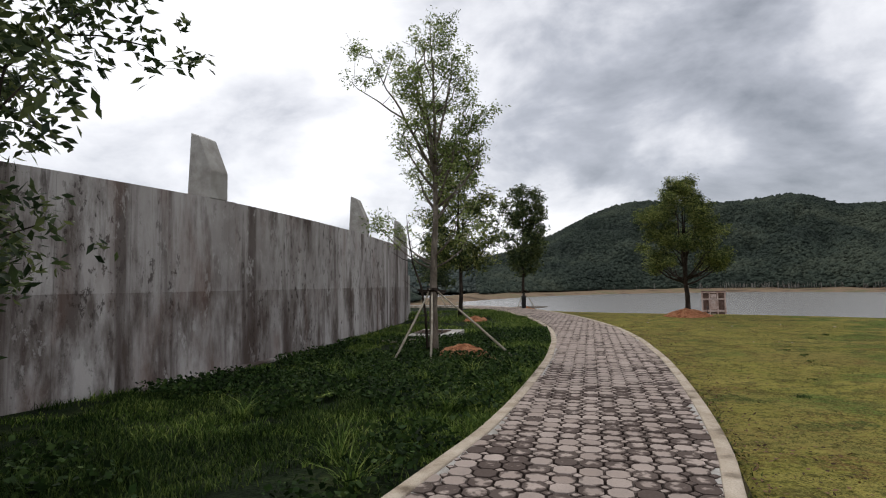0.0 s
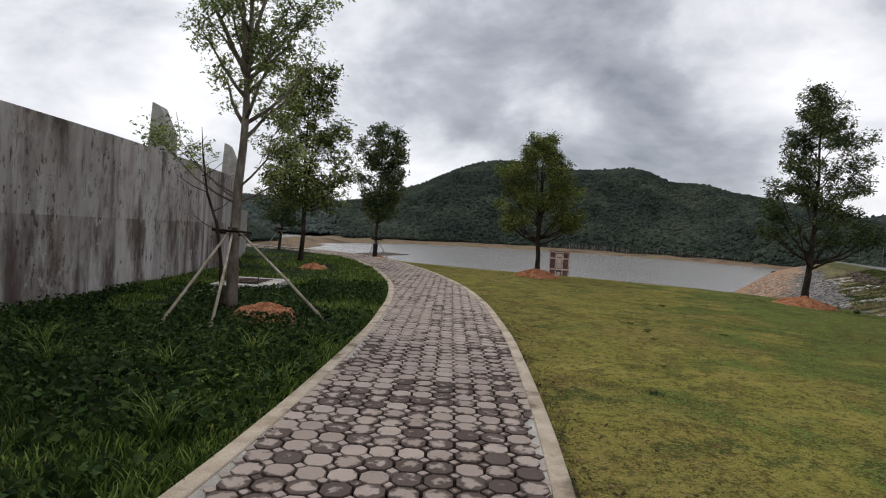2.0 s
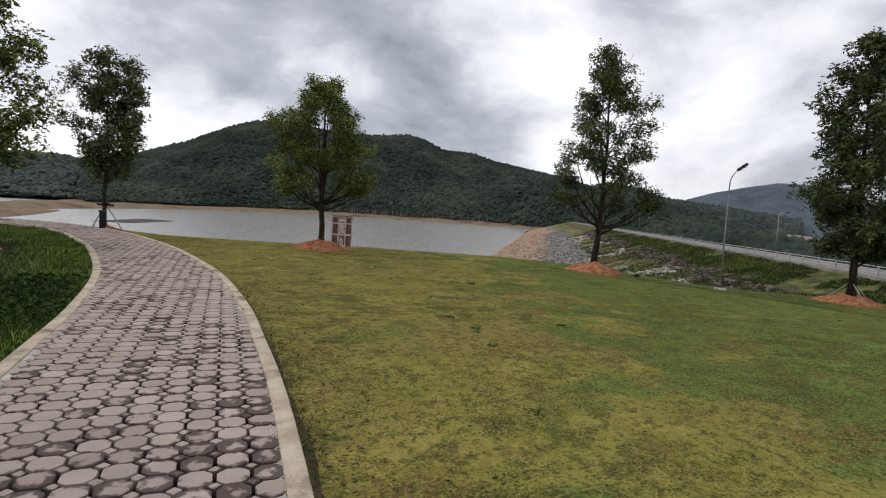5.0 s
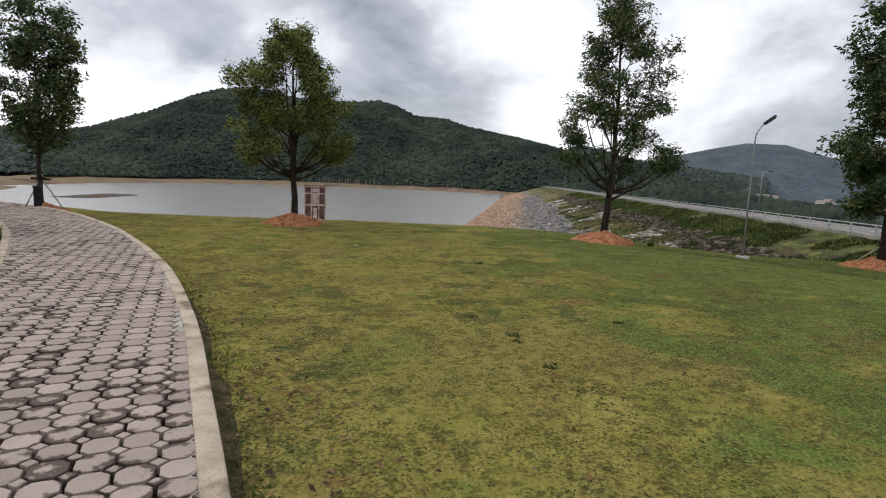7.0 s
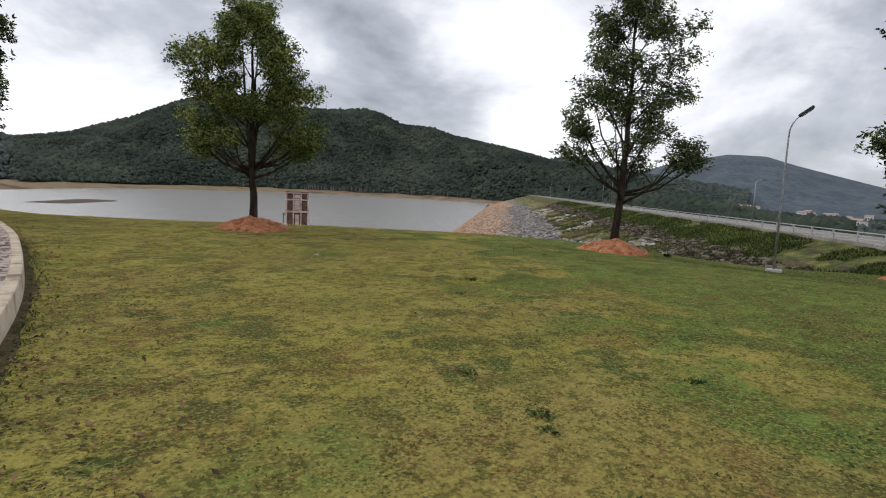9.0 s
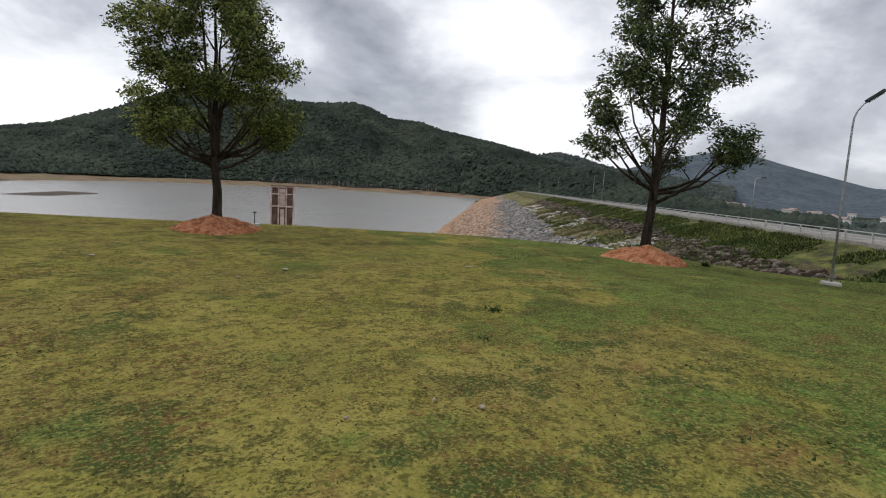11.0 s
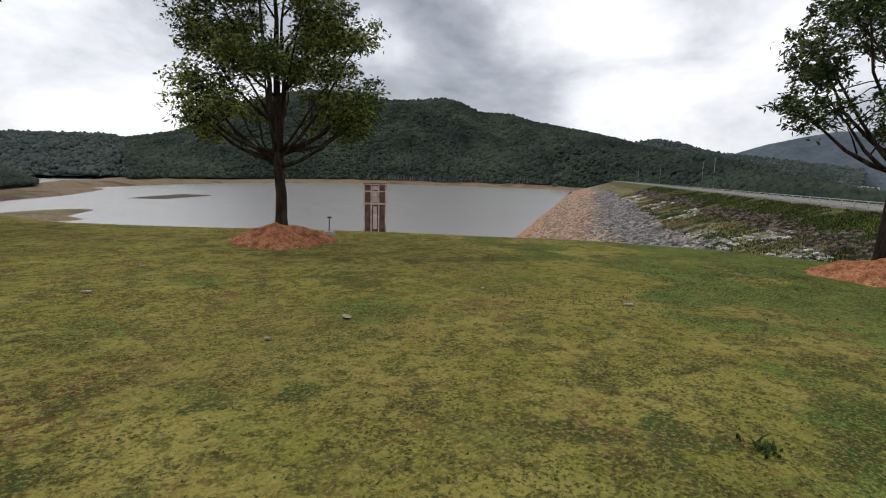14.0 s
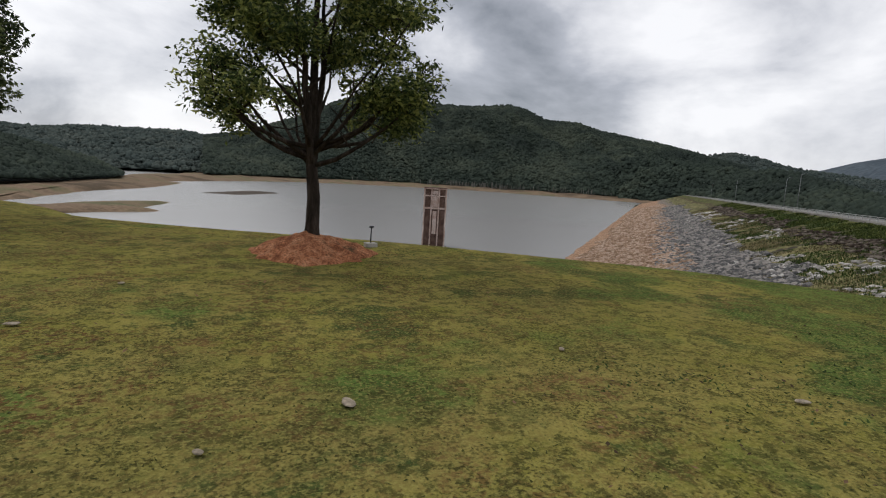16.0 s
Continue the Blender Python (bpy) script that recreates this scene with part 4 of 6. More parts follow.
def build_wall():
    w = structure("wall_west", sweep("wall_west", WALL_LINE, [(-0.05, WALL_BASE), (-0.05, WALL_TOP - 0.02), (-0.07, WALL_TOP), (-0.34, WALL_TOP), (-0.36, WALL_TOP - 0.02), (-0.36, WALL_BASE)][::-1], M["wall"]),
                  "tall curved grey concrete wall, streaked and stained", "wall")
    # cast panels on its face: two lifts
    total = (len(WALL_LINE) - 1) * 0.25
    n = int(total / 1.22)
    rng = random.Random(4)
    wid = total / n
    for lift, (z0, z1) in enumerate(((WALL_BASE, WALL_JOINT - 0.0006), (WALL_JOINT + 0.0006, WALL_TOP + 0.004))):
        bm = box_bm((0.06, wid + 0.0005, z1 - z0), (0, 0, 0), 0.001)
        me = bpy.data.meshes.new("panel"); bm.to_mesh(me); bm.free()
        me.materials.append(M["wall"] if lift else M["wall_damp"])
        for i in range(n):
            ob = new("panel", me); ob.parent = w
            ob.matrix_basis = along_wall(wid * (i + 0.5), 0.032 + rng.uniform(-0.0012, 0.0012) + 0.0015 * (1 - lift), (z0 + z1) / 2)
    # low ledge at its foot
    k0, k1 = int(wall_at(9.5) / 0.25), int(wall_at(14.5) / 0.25)
    structure("wall_footing", sweep("wall_footing", WALL_LINE[k0:k1], [(0.012, WALL_BASE), (0.012, -0.06), (0.15, -0.075), (0.165, -0.09), (0.165, WALL_BASE)], M["wall_damp"]),
              "narrow concrete ledge at the foot of the wall", "footing")
    # lower smooth wall past its end
    low = smooth_line([(-2.05, 27.7), (-2.0, 30.5), (-2.1, 34.5)], 0.5)
    structure("wall_low", sweep("wall_low", low, [(0.0, -0.5), (0.0, 2.2), (-0.02, 2.22), (-0.28, 2.22), (-0.3, 2.2), (-0.3, -0.5)][::-1], M["concrete"]), "lower pale concrete wall", "wall")


build_wall()


def wall_fin(y):
    fin = tagged(new("wall_fin"), "pale concrete fin with a slanted front, on the wall", "buttress", "fins along the wall")
    fin.matrix_basis = along_wall(wall_at(y), 0.0, WALL_TOP)
    # profile in (depth behind the face, height)
    prof = [(0.02, 0.0), (0.02, 0.58), (-0.30, 1.32), (-0.52, 1.42), (-0.60, 0.0)]
    bm = bmesh.new()
    lo = [bm.verts.new((d, -0.25, h)) for d, h in prof]
    hi = [bm.verts.new((d, 0.25, h)) for d, h in prof]
    bm.faces.new(lo); bm.faces.new(hi[::-1])
    for i in range(len(prof)):
        j = (i + 1) % len(prof)
        bm.faces.new((lo[j], lo[i], hi[i], hi[j]))
    bmesh.ops.recalc_face_normals(bm, faces=bm.faces)
    bmesh.ops.bevel(bm, geom=bm.edges[:], offset=0.015, segments=1, affect="EDGES")
    part("fin_body", bm, M["concrete"], fin)
    return fin


for fy in (2.4, 11.2, 19.7, 27.0):
    wall_fin(fy)


# ---- trees ----
def tree(name, label, at, height, radius, fork, profile, leaves, seed, mat="leaf", bark="bark", trunk_r=0.13, limbs=18, leaf_size=0.13,
         rise=0.9, clump=0.17, stems=1, forced=(), lean=(0, 0), gaps=0.0, root_low=None, leaders_to=(), hollow=0.0):
    """Tapered trunk that forks, rising limbs with twigs, and leaves in clumps along the outer limbs.
    profile: crown radius (share of radius) over the crown's height from fork to top."""
    rng = np.random.default_rng(seed)
    t = thing(name, label, "tree", at, "trees")
    prof_u = np.linspace(0, 1, len(profile))

    def leader(dx, dy, top, r0, z0):
        n = 14
        wob = np.cumsum(rng.normal(0, 0.03, (n, 2)), 0); wob -= wob[0]
        zs = np.linspace(z0, top, n)
        k = ((zs - z0) / (top - z0))
        pts = [Vector((wob[i, 0] + dx * k[i] + lean[0] * zs[i], wob[i, 1] + dy * k[i] + lean[1] * zs[i], zs[i])) for i in range(n)]
        rad = [max(r0 * (1 - 0.93 * k[i] ** 0.85), 0.01) * (1.3 if i == 0 and z0 < 0 else 1.0) for i in range(n)]
        return pts, rad, zs

    pts, rad, zs = leader(0, 0, height * 0.95, trunk_r, -0.15)
    part("trunk", tube_mesh("trunk", pts, rad, M[bark], 12), None, t)
    leaders = [(pts, zs)]
    for s in range(stems - 1):
        a = 1.1 + s * 2.6
        go = leaders_to[s] if leaders_to else (math.cos(a) * radius * 0.35, math.sin(a) * radius * 0.35)
        base = Vector((pts[2]))
        z_from = fork + 0.35 if leaders_to else fork * 0.75
        p2, r2, z2 = leader(*go, height * 0.9, trunk_r * (0.45 if leaders_to else 0.62), z_from)
        i0 = min(range(len(zs)), key=lambda i: abs(zs[i] - z_from))
        off = pts[i0] - p2[0]
        p2 = [q + off for q in p2]
        part("stem", tube_mesh("stem", p2, r2, M[bark], 8), None, t)
        leaders.append((p2, z2))

    def on(line, z):
        p_, z_ = line
        k = np.clip((z - z_[0]) / (z_[-1] - z_[0]) * (len(p_) - 1), 0, len(p_) - 1.001)
        i = int(k)
        return p_[i].lerp(p_[i + 1], k - i)

    centres = []
    plan = list(forced)
    for b in range(limbs):
        u = (b + 0.5) / limbs
        plan.append((u * 0.97, b * 2.399 + rng.normal(0, 0.3), 0.62 + 0.45 * rng.random()))
    for b, (u, a, share) in enumerate(plan):
        z = fork + 0.15 + (height - fork - 0.25) * u
        r = radius * float(np.interp(u, prof_u, profile)) * share
        line = leaders[b % len(leaders)]
        if z - rise * r < line[1][0] + 0.2:
            line = leaders[0]
        tip = on(line if leaders_to and z > fork + 0.5 else leaders[0], z) + Vector((math.cos(a) * r, math.sin(a) * r, 0))
        root = on(line, min(max((root_low or fork) * (0.9 + 0.5 * rng.random()), z - rise * r - 0.15), z - 0.3 * r))
        mid = root.lerp(tip, 0.5) + Vector((rng.normal(0, 0.07), rng.normal(0, 0.07), -0.10 * r))
        q1, q3 = root.lerp(mid, 0.5) + Vector((0, 0, -0.03 * r)), mid.lerp(tip, 0.5) + Vector((rng.normal(0, 0.05), rng.normal(0, 0.05), 0.03))
        r0 = max(trunk_r * (0.38 if u >= 0 else 0.2) * (1 - 0.7 * max(u, 0)), 0.014)
        v, f = tube([root, q1, mid, q3, tip], [r0, r0 * 0.8, r0 * 0.6, r0 * 0.4, r0 * 0.15], 6)
        for s in range(4):
            st = (q1 if s == 0 else mid).lerp(tip, 0.2 + 0.2 * s)
            w = st + Vector(np.clip(rng.normal(0, 1, 3), -1.5, 1.5) * np.array([1, 1, 0.6]) * 0.22 * radius) + Vector((0, 0, 0.12 * radius))
            v2, f2 = tube([st, st.lerp(w, 0.5) + Vector((0, 0, 0.04)), w], [r0 * 0.34, r0 * 0.24, 0.006], 4)
            o = len(v)
            v += v2; f += [tuple(o + q for q in ff) for ff in f2]
            if s > 1 or u >= hollow:
                centres.append((w, 0.85))
        part("limb", mesh_of("limb", v, f, M[bark], True), None, t)
        centres += [(tip, 1.0), (mid.lerp(tip, 0.75), 0.9)]
        if u >= hollow * 0.6:
            centres.append((q3, 1.0))
        if r > 0.6 * radius and u >= hollow:
            centres.append((mid, 0.8))
    centres.append((Vector(pts[-1]) + Vector((0, 0, 0.1)), 0.7))
    # leaves hang in sprays of about ten about the clumps
    per = max(int(leaves / len(centres) / 10), 2)
    P = []
    for c, k in centres:
        if rng.random() < gaps:
            continue
        s = rng.normal(0, 1, (per, 3)); ln = np.linalg.norm(s, axis=1)[:, None]; s = s / ln * np.minimum(ln, 1.9)
        s = s * np.array([1, 1, 0.72]) * clump * radius * k
        tw = rng.normal(0, 1, (per, 1, 3)) * 0.09
        loc = np.array(c)[None] + s
        P.append((loc[:, None, :] + tw * np.linspace(-1, 1, 10)[None, :, None] + rng.normal(0, 0.035, (per, 10, 3))).reshape(-1, 3))
    P = np.vstack(P)
    m = len(P)
    d = rng.normal(0, 1, (m, 3)); d[:, 2] = d[:, 2] * 0.5 - 0.45; d /= np.linalg.norm(d, axis=1)[:, None]
    e = np.cross(d, rng.normal(0, 1, (m, 3))); e /= np.linalg.norm(e, axis=1)[:, None]
    nn = np.cross(d, e)
    L = (leaf_size * (0.6 + 0.8 * rng.random(m)))[:, None]
    V = np.stack([P, P + d * L * 0.45 + e * L * 0.2 - nn * L * 0.05, P + d * L, P + d * L * 0.45 - e * L * 0.2 - nn * L * 0.05], 1).reshape(-1, 3)
    q = np.arange(m)[:, None] * 4
    F = np.vstack([q + np.array([[0, 1, 2]]), q + np.array([[0, 2, 3]])])
    part("crown", tri_mesh("crown", V, F, M[mat]), None, t)
    return t


def gz(x, y):
    return float(ground_z(np.array([x]), np.array([y]))[0])


def soil_mound(at, r, h, seed=0, label="orange soil mound at the foot of a tree"):
    rng = np.random.default_rng(seed)
    v, f = [], []
    K, n = 14, 56
    for k in range(K):
        t = k / (K - 1)
        for i in range(n):
            a = 2 * math.pi * i / n
            rr = r * t * (1 + 0.10 * math.sin(3 * a + seed) + 0.06 * math.sin(7 * a + 2 * seed) + 0.05 * math.sin(13 * a + seed))
            z = h * (1 - t ** 1.5) * (1 + 0.25 * noise.noise((math.cos(a) * rr * 2.2, math.sin(a) * rr * 2.2, seed))) + 0.06 * noise.noise((math.cos(a) * rr * 6, math.sin(a) * rr * 6, seed)) - 0.08 * (t == 1)
            v.append((math.cos(a) * rr, math.sin(a) * rr, z))
    for k in range(K - 1):
        f += [(k * n + i, (k + 1) * n + i, (k + 1) * n + (i + 1) % n, k * n + (i + 1) % n) for i in range(n)]
    ob = tagged(new("soil_mound", mesh_of("soil_mound", v, f, M["soil"], True)), label, "soil mound", "soil mounds")
    ob.location = at
    return ob


def mound_at(x, y, r, h, seed):
    soil_mound((x, y, gz(x, y) - 0.02), r, h, seed)


for mound in MOUNDS:
    mound_at(*mound)

CONE = (0.55, 1.0, 0.92, 0.72, 0.5, 0.10)
BROAD = (0.72, 1.0, 0.95, 0.80, 0.52, 0.12)
tree("tree", "slim young tree with thin pale-green foliage, tied to stakes", (-0.28, 13.7, -0.1), 8.9, 1.3, 4.4, (0.9, 0.8, 0.75, 0.7, 0.6, 0.35), 30000, 11, "leaf_light", "trunk_pale", 0.125, 26, 0.075,
     rise=1.1, clump=0.11, stems=4, gaps=0.26, root_low=1.8, leaders_to=((-1.75, 0.2), (0.55, 0.3), (-0.5, -0.2)), forced=((-0.30, 3.3, 1.35), (-0.26, 2.8, 1.2), (-0.36, 3.0, 0.9), (-0.30, 0.3, 1.0), (-0.2, 5.6, 0.9), (0.15, 0.1, 1.2), (0.35, -0.3, 1.3), (0.8, 0.2, 1.6)))
dead = thing("dead_stem", "dark bare dead stem leaning against the young tree", "dead stem", (-0.42, 13.55, gz(-0.42, 13.55)))
part("stem", tube_mesh("stem", [(0.02, -0.05, 0.0), (-0.02, -0.06, 1.0), (-0.12, -0.08, 1.7), (-0.32, -0.1, 2.3), (-0.42, -0.12, 3.0), (-0.46, -0.12, 3.5)], [0.035, 0.032, 0.028, 0.022, 0.014, 0.005], M["bark"], 7), None, dead)
for tz, ta, tl in ((1.6, 2.9, 0.5), (1.95, 0.4, 0.35), (2.3, 3.5, 0.55), (2.6, 5.9, 0.4), (2.8, 2.6, 0.45), (3.1, 0.9, 0.3)):
    tx = -0.12 - 0.33 * (tz - 1.7)
    part("twig", tube_mesh("twig", [(tx, -0.1, tz), (tx + math.cos(ta) * tl * 0.5, -0.1 + math.sin(ta) * tl * 0.4, tz + 0.1), (tx + math.cos(ta) * tl, -0.1 + math.sin(ta) * tl * 0.7, tz + 0.28)], [0.010, 0.007, 0.003], M["bark"], 5), None, dead)
tree("tree", "small bushy tree with olive-green leaves and twin trunks", (0.9, 29.6, -0.1), 9.6, 2.2, 2.6, (0.6, 1.0, 0.95, 0.75, 0.6, 0.3), 26000, 12, "leaf_mid", trunk_r=0.13, limbs=22, stems=2, clump=0.15, leaf_size=0.15)
tree("tree", "small dark tree behind another near the wall", (-0.6, 40.3, -0.2), 7.4, 1.8, 1.7, CONE, 12000, 13, "leaf", trunk_r=0.11, limbs=14, clump=0.16, leaf_size=0.15)
tree("tree", "dark slender tree tied to stakes on a soil mound", (5.45, 37.0, -0.2), 8.6, 1.75, 2.6, (0.45, 0.6, 1.0, 0.95, 0.5, 0.85, 0.8, 0.4), 28000, 14, "leaf", trunk_r=0.12, limbs=22, clump=0.15, leaf_size=0.15, gaps=0.12)
tree("tree", "broad dark-green tree on an orange soil mound", (12.85, 28.85, -0.1), 7.2, 2.1, 2.3, (0.9, 1.0, 1.0, 0.98, 0.88, 0.65, 0.36, 0.1), 84000, 15, "leaf_mid", trunk_r=0.145, limbs=26, leaf_size=0.10, stems=3, clump=0.112, gaps=0.27, rise=1.05, root_low=1.5, hollow=0.5,
     forced=((0.06, -0.75, 1.0), (0.16, -0.6, 0.95), (0.0, 2.4, 0.95), (0.05, 3.4, 1.0)))
tree("tree", "tall open-crowned tree on an orange soil mound", (20.75, 20.25, -0.2), 8.7, 1.85, 2.35, (0.85, 1.0, 0.95, 0.85, 0.68, 0.45, 0.2), 56000, 16, "leaf", trunk_r=0.14, limbs=26, leaf_size=0.105, rise=1.2, root_low=1.3,
     clump=0.12, gaps=0.33, hollow=0.4, lean=(0.01, -0.02), forced=((0.0, -1.0, 1.25), (0.06, -0.85, 1.2), (0.05, 2.2, 0.95), (0.22, 2.4, 0.9)))
tree("tree", "tall dark tree near the dam road", (28.3, 13.8, -0.8), 10.4, 1.95, 1.6, (0.5, 0.75, 0.95, 1.0, 0.9, 0.72, 0.5, 0.2), 48000, 17, "leaf", trunk_r=0.16, limbs=32, clump=0.14, root_low=1.4, gaps=0.08, leaf_size=0.16)
tree("tree", "leafy tree beside the wall", (-4.5, 3.0, -0.1), 6.2, 1.9, 1.3, BROAD, 20000, 18, "leaf", trunk_r=0.12, limbs=24, leaf_size=0.11, clump=0.16, forced=((0.66, 0.5, 1.45), (0.74, 0.6, 1.45), (0.70, 0.35, 1.5), (0.6, 0.7, 1.3), (0.12, 0.3, 0.72)))


# ---- lawn lamp ----
def lawn_lamp(x, y):
    z = gz(x, y)
    lamp = thing("street_lamp", "slim grey steel lamp post on a concrete foot", "street lamp", (x, y, z))
    part("foot", box_bm((0.42, 0.42, 0.12), (0, 0, 0.03), 0.02), M["concrete"], lamp, "square concrete foot")
    pts = [Vector((0, 0, 0.1)), Vector((0, 0, 2.0)), Vector((0, 0, 4.05)), Vector((0.01, 0, 4.28)), Vector((0.06, 0, 4.45)), Vector((0.15, 0, 4.60)), Vector((0.27, 0, 4.72))]
    part("pole", tube_mesh("pole", pts, [0.034, 0.03, 0.025, 0.022, 0.02, 0.019, 0.018], M["metal"], 10), None, lamp)
    head = part("lamp_head", box_bm((0.44, 0.22, 0.09), (0.38, 0, 4.82), 0.025, Matrix.Rotation(radians(-38), 4, "Y")), M["dark_metal"], lamp, "dark flat lamp head")
    part("lamp_glass", box_bm((0.34, 0.16, 0.02), (0.415, 0, 4.775), 0.004, Matrix.Rotation(radians(-38), 4, "Y")), M["metal"], head)
    lamp.rotation_euler = (0, 0, radians(-68))
    return lamp


lawn_lamp(24.3, 16.9)


# ---- intake tower ----
def intake_tower():
    t = thing("intake_tower", "weathered concrete intake tower standing in the lake", "tower", (65.3, 133.0, 0), turn=-25)
    w = 5.2
    z0 = WATER - 1
    # solid blocks; shade behind the pilasters is put into their dark colour
    part("shaft", box_bm((w - 0.5, w - 0.5, -5.9 - z0), (0, 0, (z0 - 5.9) / 2), 0.05), M["tower_dark"], t, "dark shaft, recess shade in its colour")
    part("gate_room", box_bm((w - 0.7, w - 0.7, 4.4), (0, 0, -3.5), 0.05), M["tower_dark"], t)
    for x in (-w / 2 + 0.16, -0.85, 0.85, w / 2 - 0.16):
        for s in (-1, 1):
            part("pilaster", box_bm((0.32, 0.32, -1.0 - z0), (x, s * (w / 2 - 0.16), (z0 - 1.0) / 2), 0.03), M["tower"], t)
    for s in (-1, 1):
        part("side_pilaster", box_bm((0.32, 0.32, -1.0 - z0), (s * (w / 2 - 0.16), 0.0, (z0 - 1.0) / 2), 0.03), M["tower"], t)
        for z, h in ((-1.15, 0.3), (-2.75, 0.28), (-5.55, 0.42)):
            part("beam", box_bm((w + 0.1, 0.4, h), (0, s * (w / 2 - 0.12), z), 0.03), M["tower"], t)
            part("side_beam", box_bm((0.4, w - 0.9, h), (s * (w / 2 - 0.12), 0, z), 0.03), M["tower"], t)
        part("panel", box_bm((1.3, 0.12, 2.3), (0, s * (w / 2 - 0.30), -4.1), 0.02), M["tower"], t, "pale concrete infill panel")
        part("opening", box_bm((1.25, 0.12, 0.9), (0, s * (w / 2 - 0.28), -2.0), 0.02), M["tower"], t, "pale framed opening")
        part("shutter", box_bm((0.9, 0.1, 5.2), (0, s * (w / 2 - 0.22), -8.8), 0.02), M["tower"], t, "brown stained shutter")
    part("roof_slab", box_bm((w + 0.2, w + 0.2, 0.16), (0, 0, -0.95), 0.03), M["tower_dark"], t)
    return t


intake_tower()


# ---- dam road, guard rail, lamps ----
CREST_TURN = 90 - CREST_AZ


def dam_road():
    def strip(name, section, mat, label, category):
        v = [crest(q, p, z) for q in (-18, CREST_LONG) for p, z in section]
        k = len(section)
        structure(name, mesh_of(name, v, [(i, k + i, k + i + 1, i + 1) for i in range(k - 1)] + [tuple(range(k)), tuple(range(2 * k - 1, k - 1, -1))], mat), label, category)
    strip("road", [(0.2, CREST_Z - 0.6), (0.2, CREST_Z - 0.07), (3.2, CREST_Z - 0.02), (6.2, CREST_Z - 0.07), (6.2, CREST_Z - 0.6)], M["asphalt"], "pale road along the dam crest", "road")
    strip("dam_parapet", [(-0.25, FACE_Z - 0.5), (-0.22, CREST_Z - 0.03), (-0.19, CREST_Z), (0.16, CREST_Z), (0.19, CREST_Z - 0.03), (0.19, FACE_Z - 0.5)], M["parapet"], "long low pale concrete parapet of the dam", "parapet")


dam_road()


def guard_rail():
    g = thing("guard_rail", "white painted steel guard rail on the dam's parapet", "guard rail", tuple(crest(0, 0, CREST_Z)), turn=CREST_TURN)
    bm = box_bm((0.12, 0.10, 0.72), (0, 0, 0.36), 0.01)
    me = bpy.data.meshes.new("post"); bm.to_mesh(me); bm.free(); me.materials.append(M["white_paint"])
    for i in range(150):
        ob = new("post", me); ob.parent = g; ob.location = (6 + i * 3.0, 0, 0)
    for z in (0.20, 0.44, 0.68):
        part("rail", box_bm((450, 0.05, 0.075), (230, -0.02, z), 0.01), M["white_paint"], g)
    return g


guard_rail()


def dam_lamp(s, h):
    at = crest(s, 6.6, CREST_Z - 0.15)
    l = thing("road_lamp", "tall thin grey lamp post beside the dam road", "street lamp", tuple(at), "lamps along the dam", CREST_TURN)
    h += 1.6
    pts = [Vector((0, 0, -0.2)), Vector((0, 0, h * 0.6)), Vector((0, 0, h * 0.93)), Vector((0, -0.25, h * 0.985)), Vector((0, -0.8, h))]
    part("pole", tube_mesh("pole", pts, [0.09, 0.07, 0.05, 0.045, 0.04], M["metal"], 8), None, l)
    part("lamp_head", box_bm((0.2, 0.6, 0.1), (0, -1.0, h), 0.02), M["dark_metal"], l)


for s_, h_ in ((72, 4.0), (170, 7.6), (186, 7.0), (290, 8.0), (410, 8.0)):
    dam_lamp(s_, h_)


# ---- stakes, cover, bin, post ----
def stake_tripod(x, y, z, feet, tie_z, label):
    t = thing("tree_stakes", label, "tree stakes", (x, y, z), "stakes that hold young trees")
    for i, (fx, fy) in enumerate(feet):
        foot = Vector((fx - x, fy - y, -0.08)); d = Vector((-foot.x, -foot.y, 0)).normalized()
        top = Vector((d.x * 0.16 + 0.05 * (i - 1), d.y * 0.16, tie_z + 0.16))
        mid = foot.lerp(top, 0.5) + Vector((0.015, -0.01, 0.01))
        part("pole", tube_mesh("pole", [foot, mid, top], [0.028, 0.026, 0.021], M["stake"], 8), None, t)
    for k, (a, zz) in enumerate(((0.2, 0.0), (1.9, 0.05), (2.7, -0.05))):
        d = Vector((math.cos(a), math.sin(a), 0.04 * (k - 1))) * 0.36
        part("cross_bar", tube_mesh("cross_bar", [-d + Vector((0.0, -0.12 + 0.05 * k, tie_z + zz)), d + Vector((0.0, -0.12 + 0.05 * k, tie_z + zz))], [0.026, 0.024], M["bark"], 7), None, t)
    v, f = tube([Vector((math.cos(a) * 0.16, math.sin(a) * 0.16, tie_z + 0.01 * math.sin(3 * a))) for a in np.linspace(0, 6.28, 14)], [0.014] * 14, 5)
    part("binding", mesh_of("binding", v, f, M["dark_soil"], True), None, t)


stake_tripod(-0.28, 13.7, gz(-0.28, 13.7), [(-1.19, 11.88), (-0.29, 11.4), (1.75, 11.95)], 1.6, "grey wooden poles propping a young tree")
stake_tripod(5.45, 37.0, gz(5.45, 37.0), [(4.7, 35.9), (6.2, 35.9), (5.5, 38.3)], 1.35, "pale wooden poles propping a slender tree")
stake_tripod(-0.6, 40.3, gz(-0.6, 40.3), [(-1.5, 39.3), (0.3, 39.4), (-0.6, 41.4)], 1.4, "dark poles propping a small tree")
stake_tripod(28.3, 13.8, gz(28.3, 13.8), [(27.6, 13.0), (29.0, 13.2), (28.3, 14.8)], 0.9, "short poles at the foot of a dark tree")


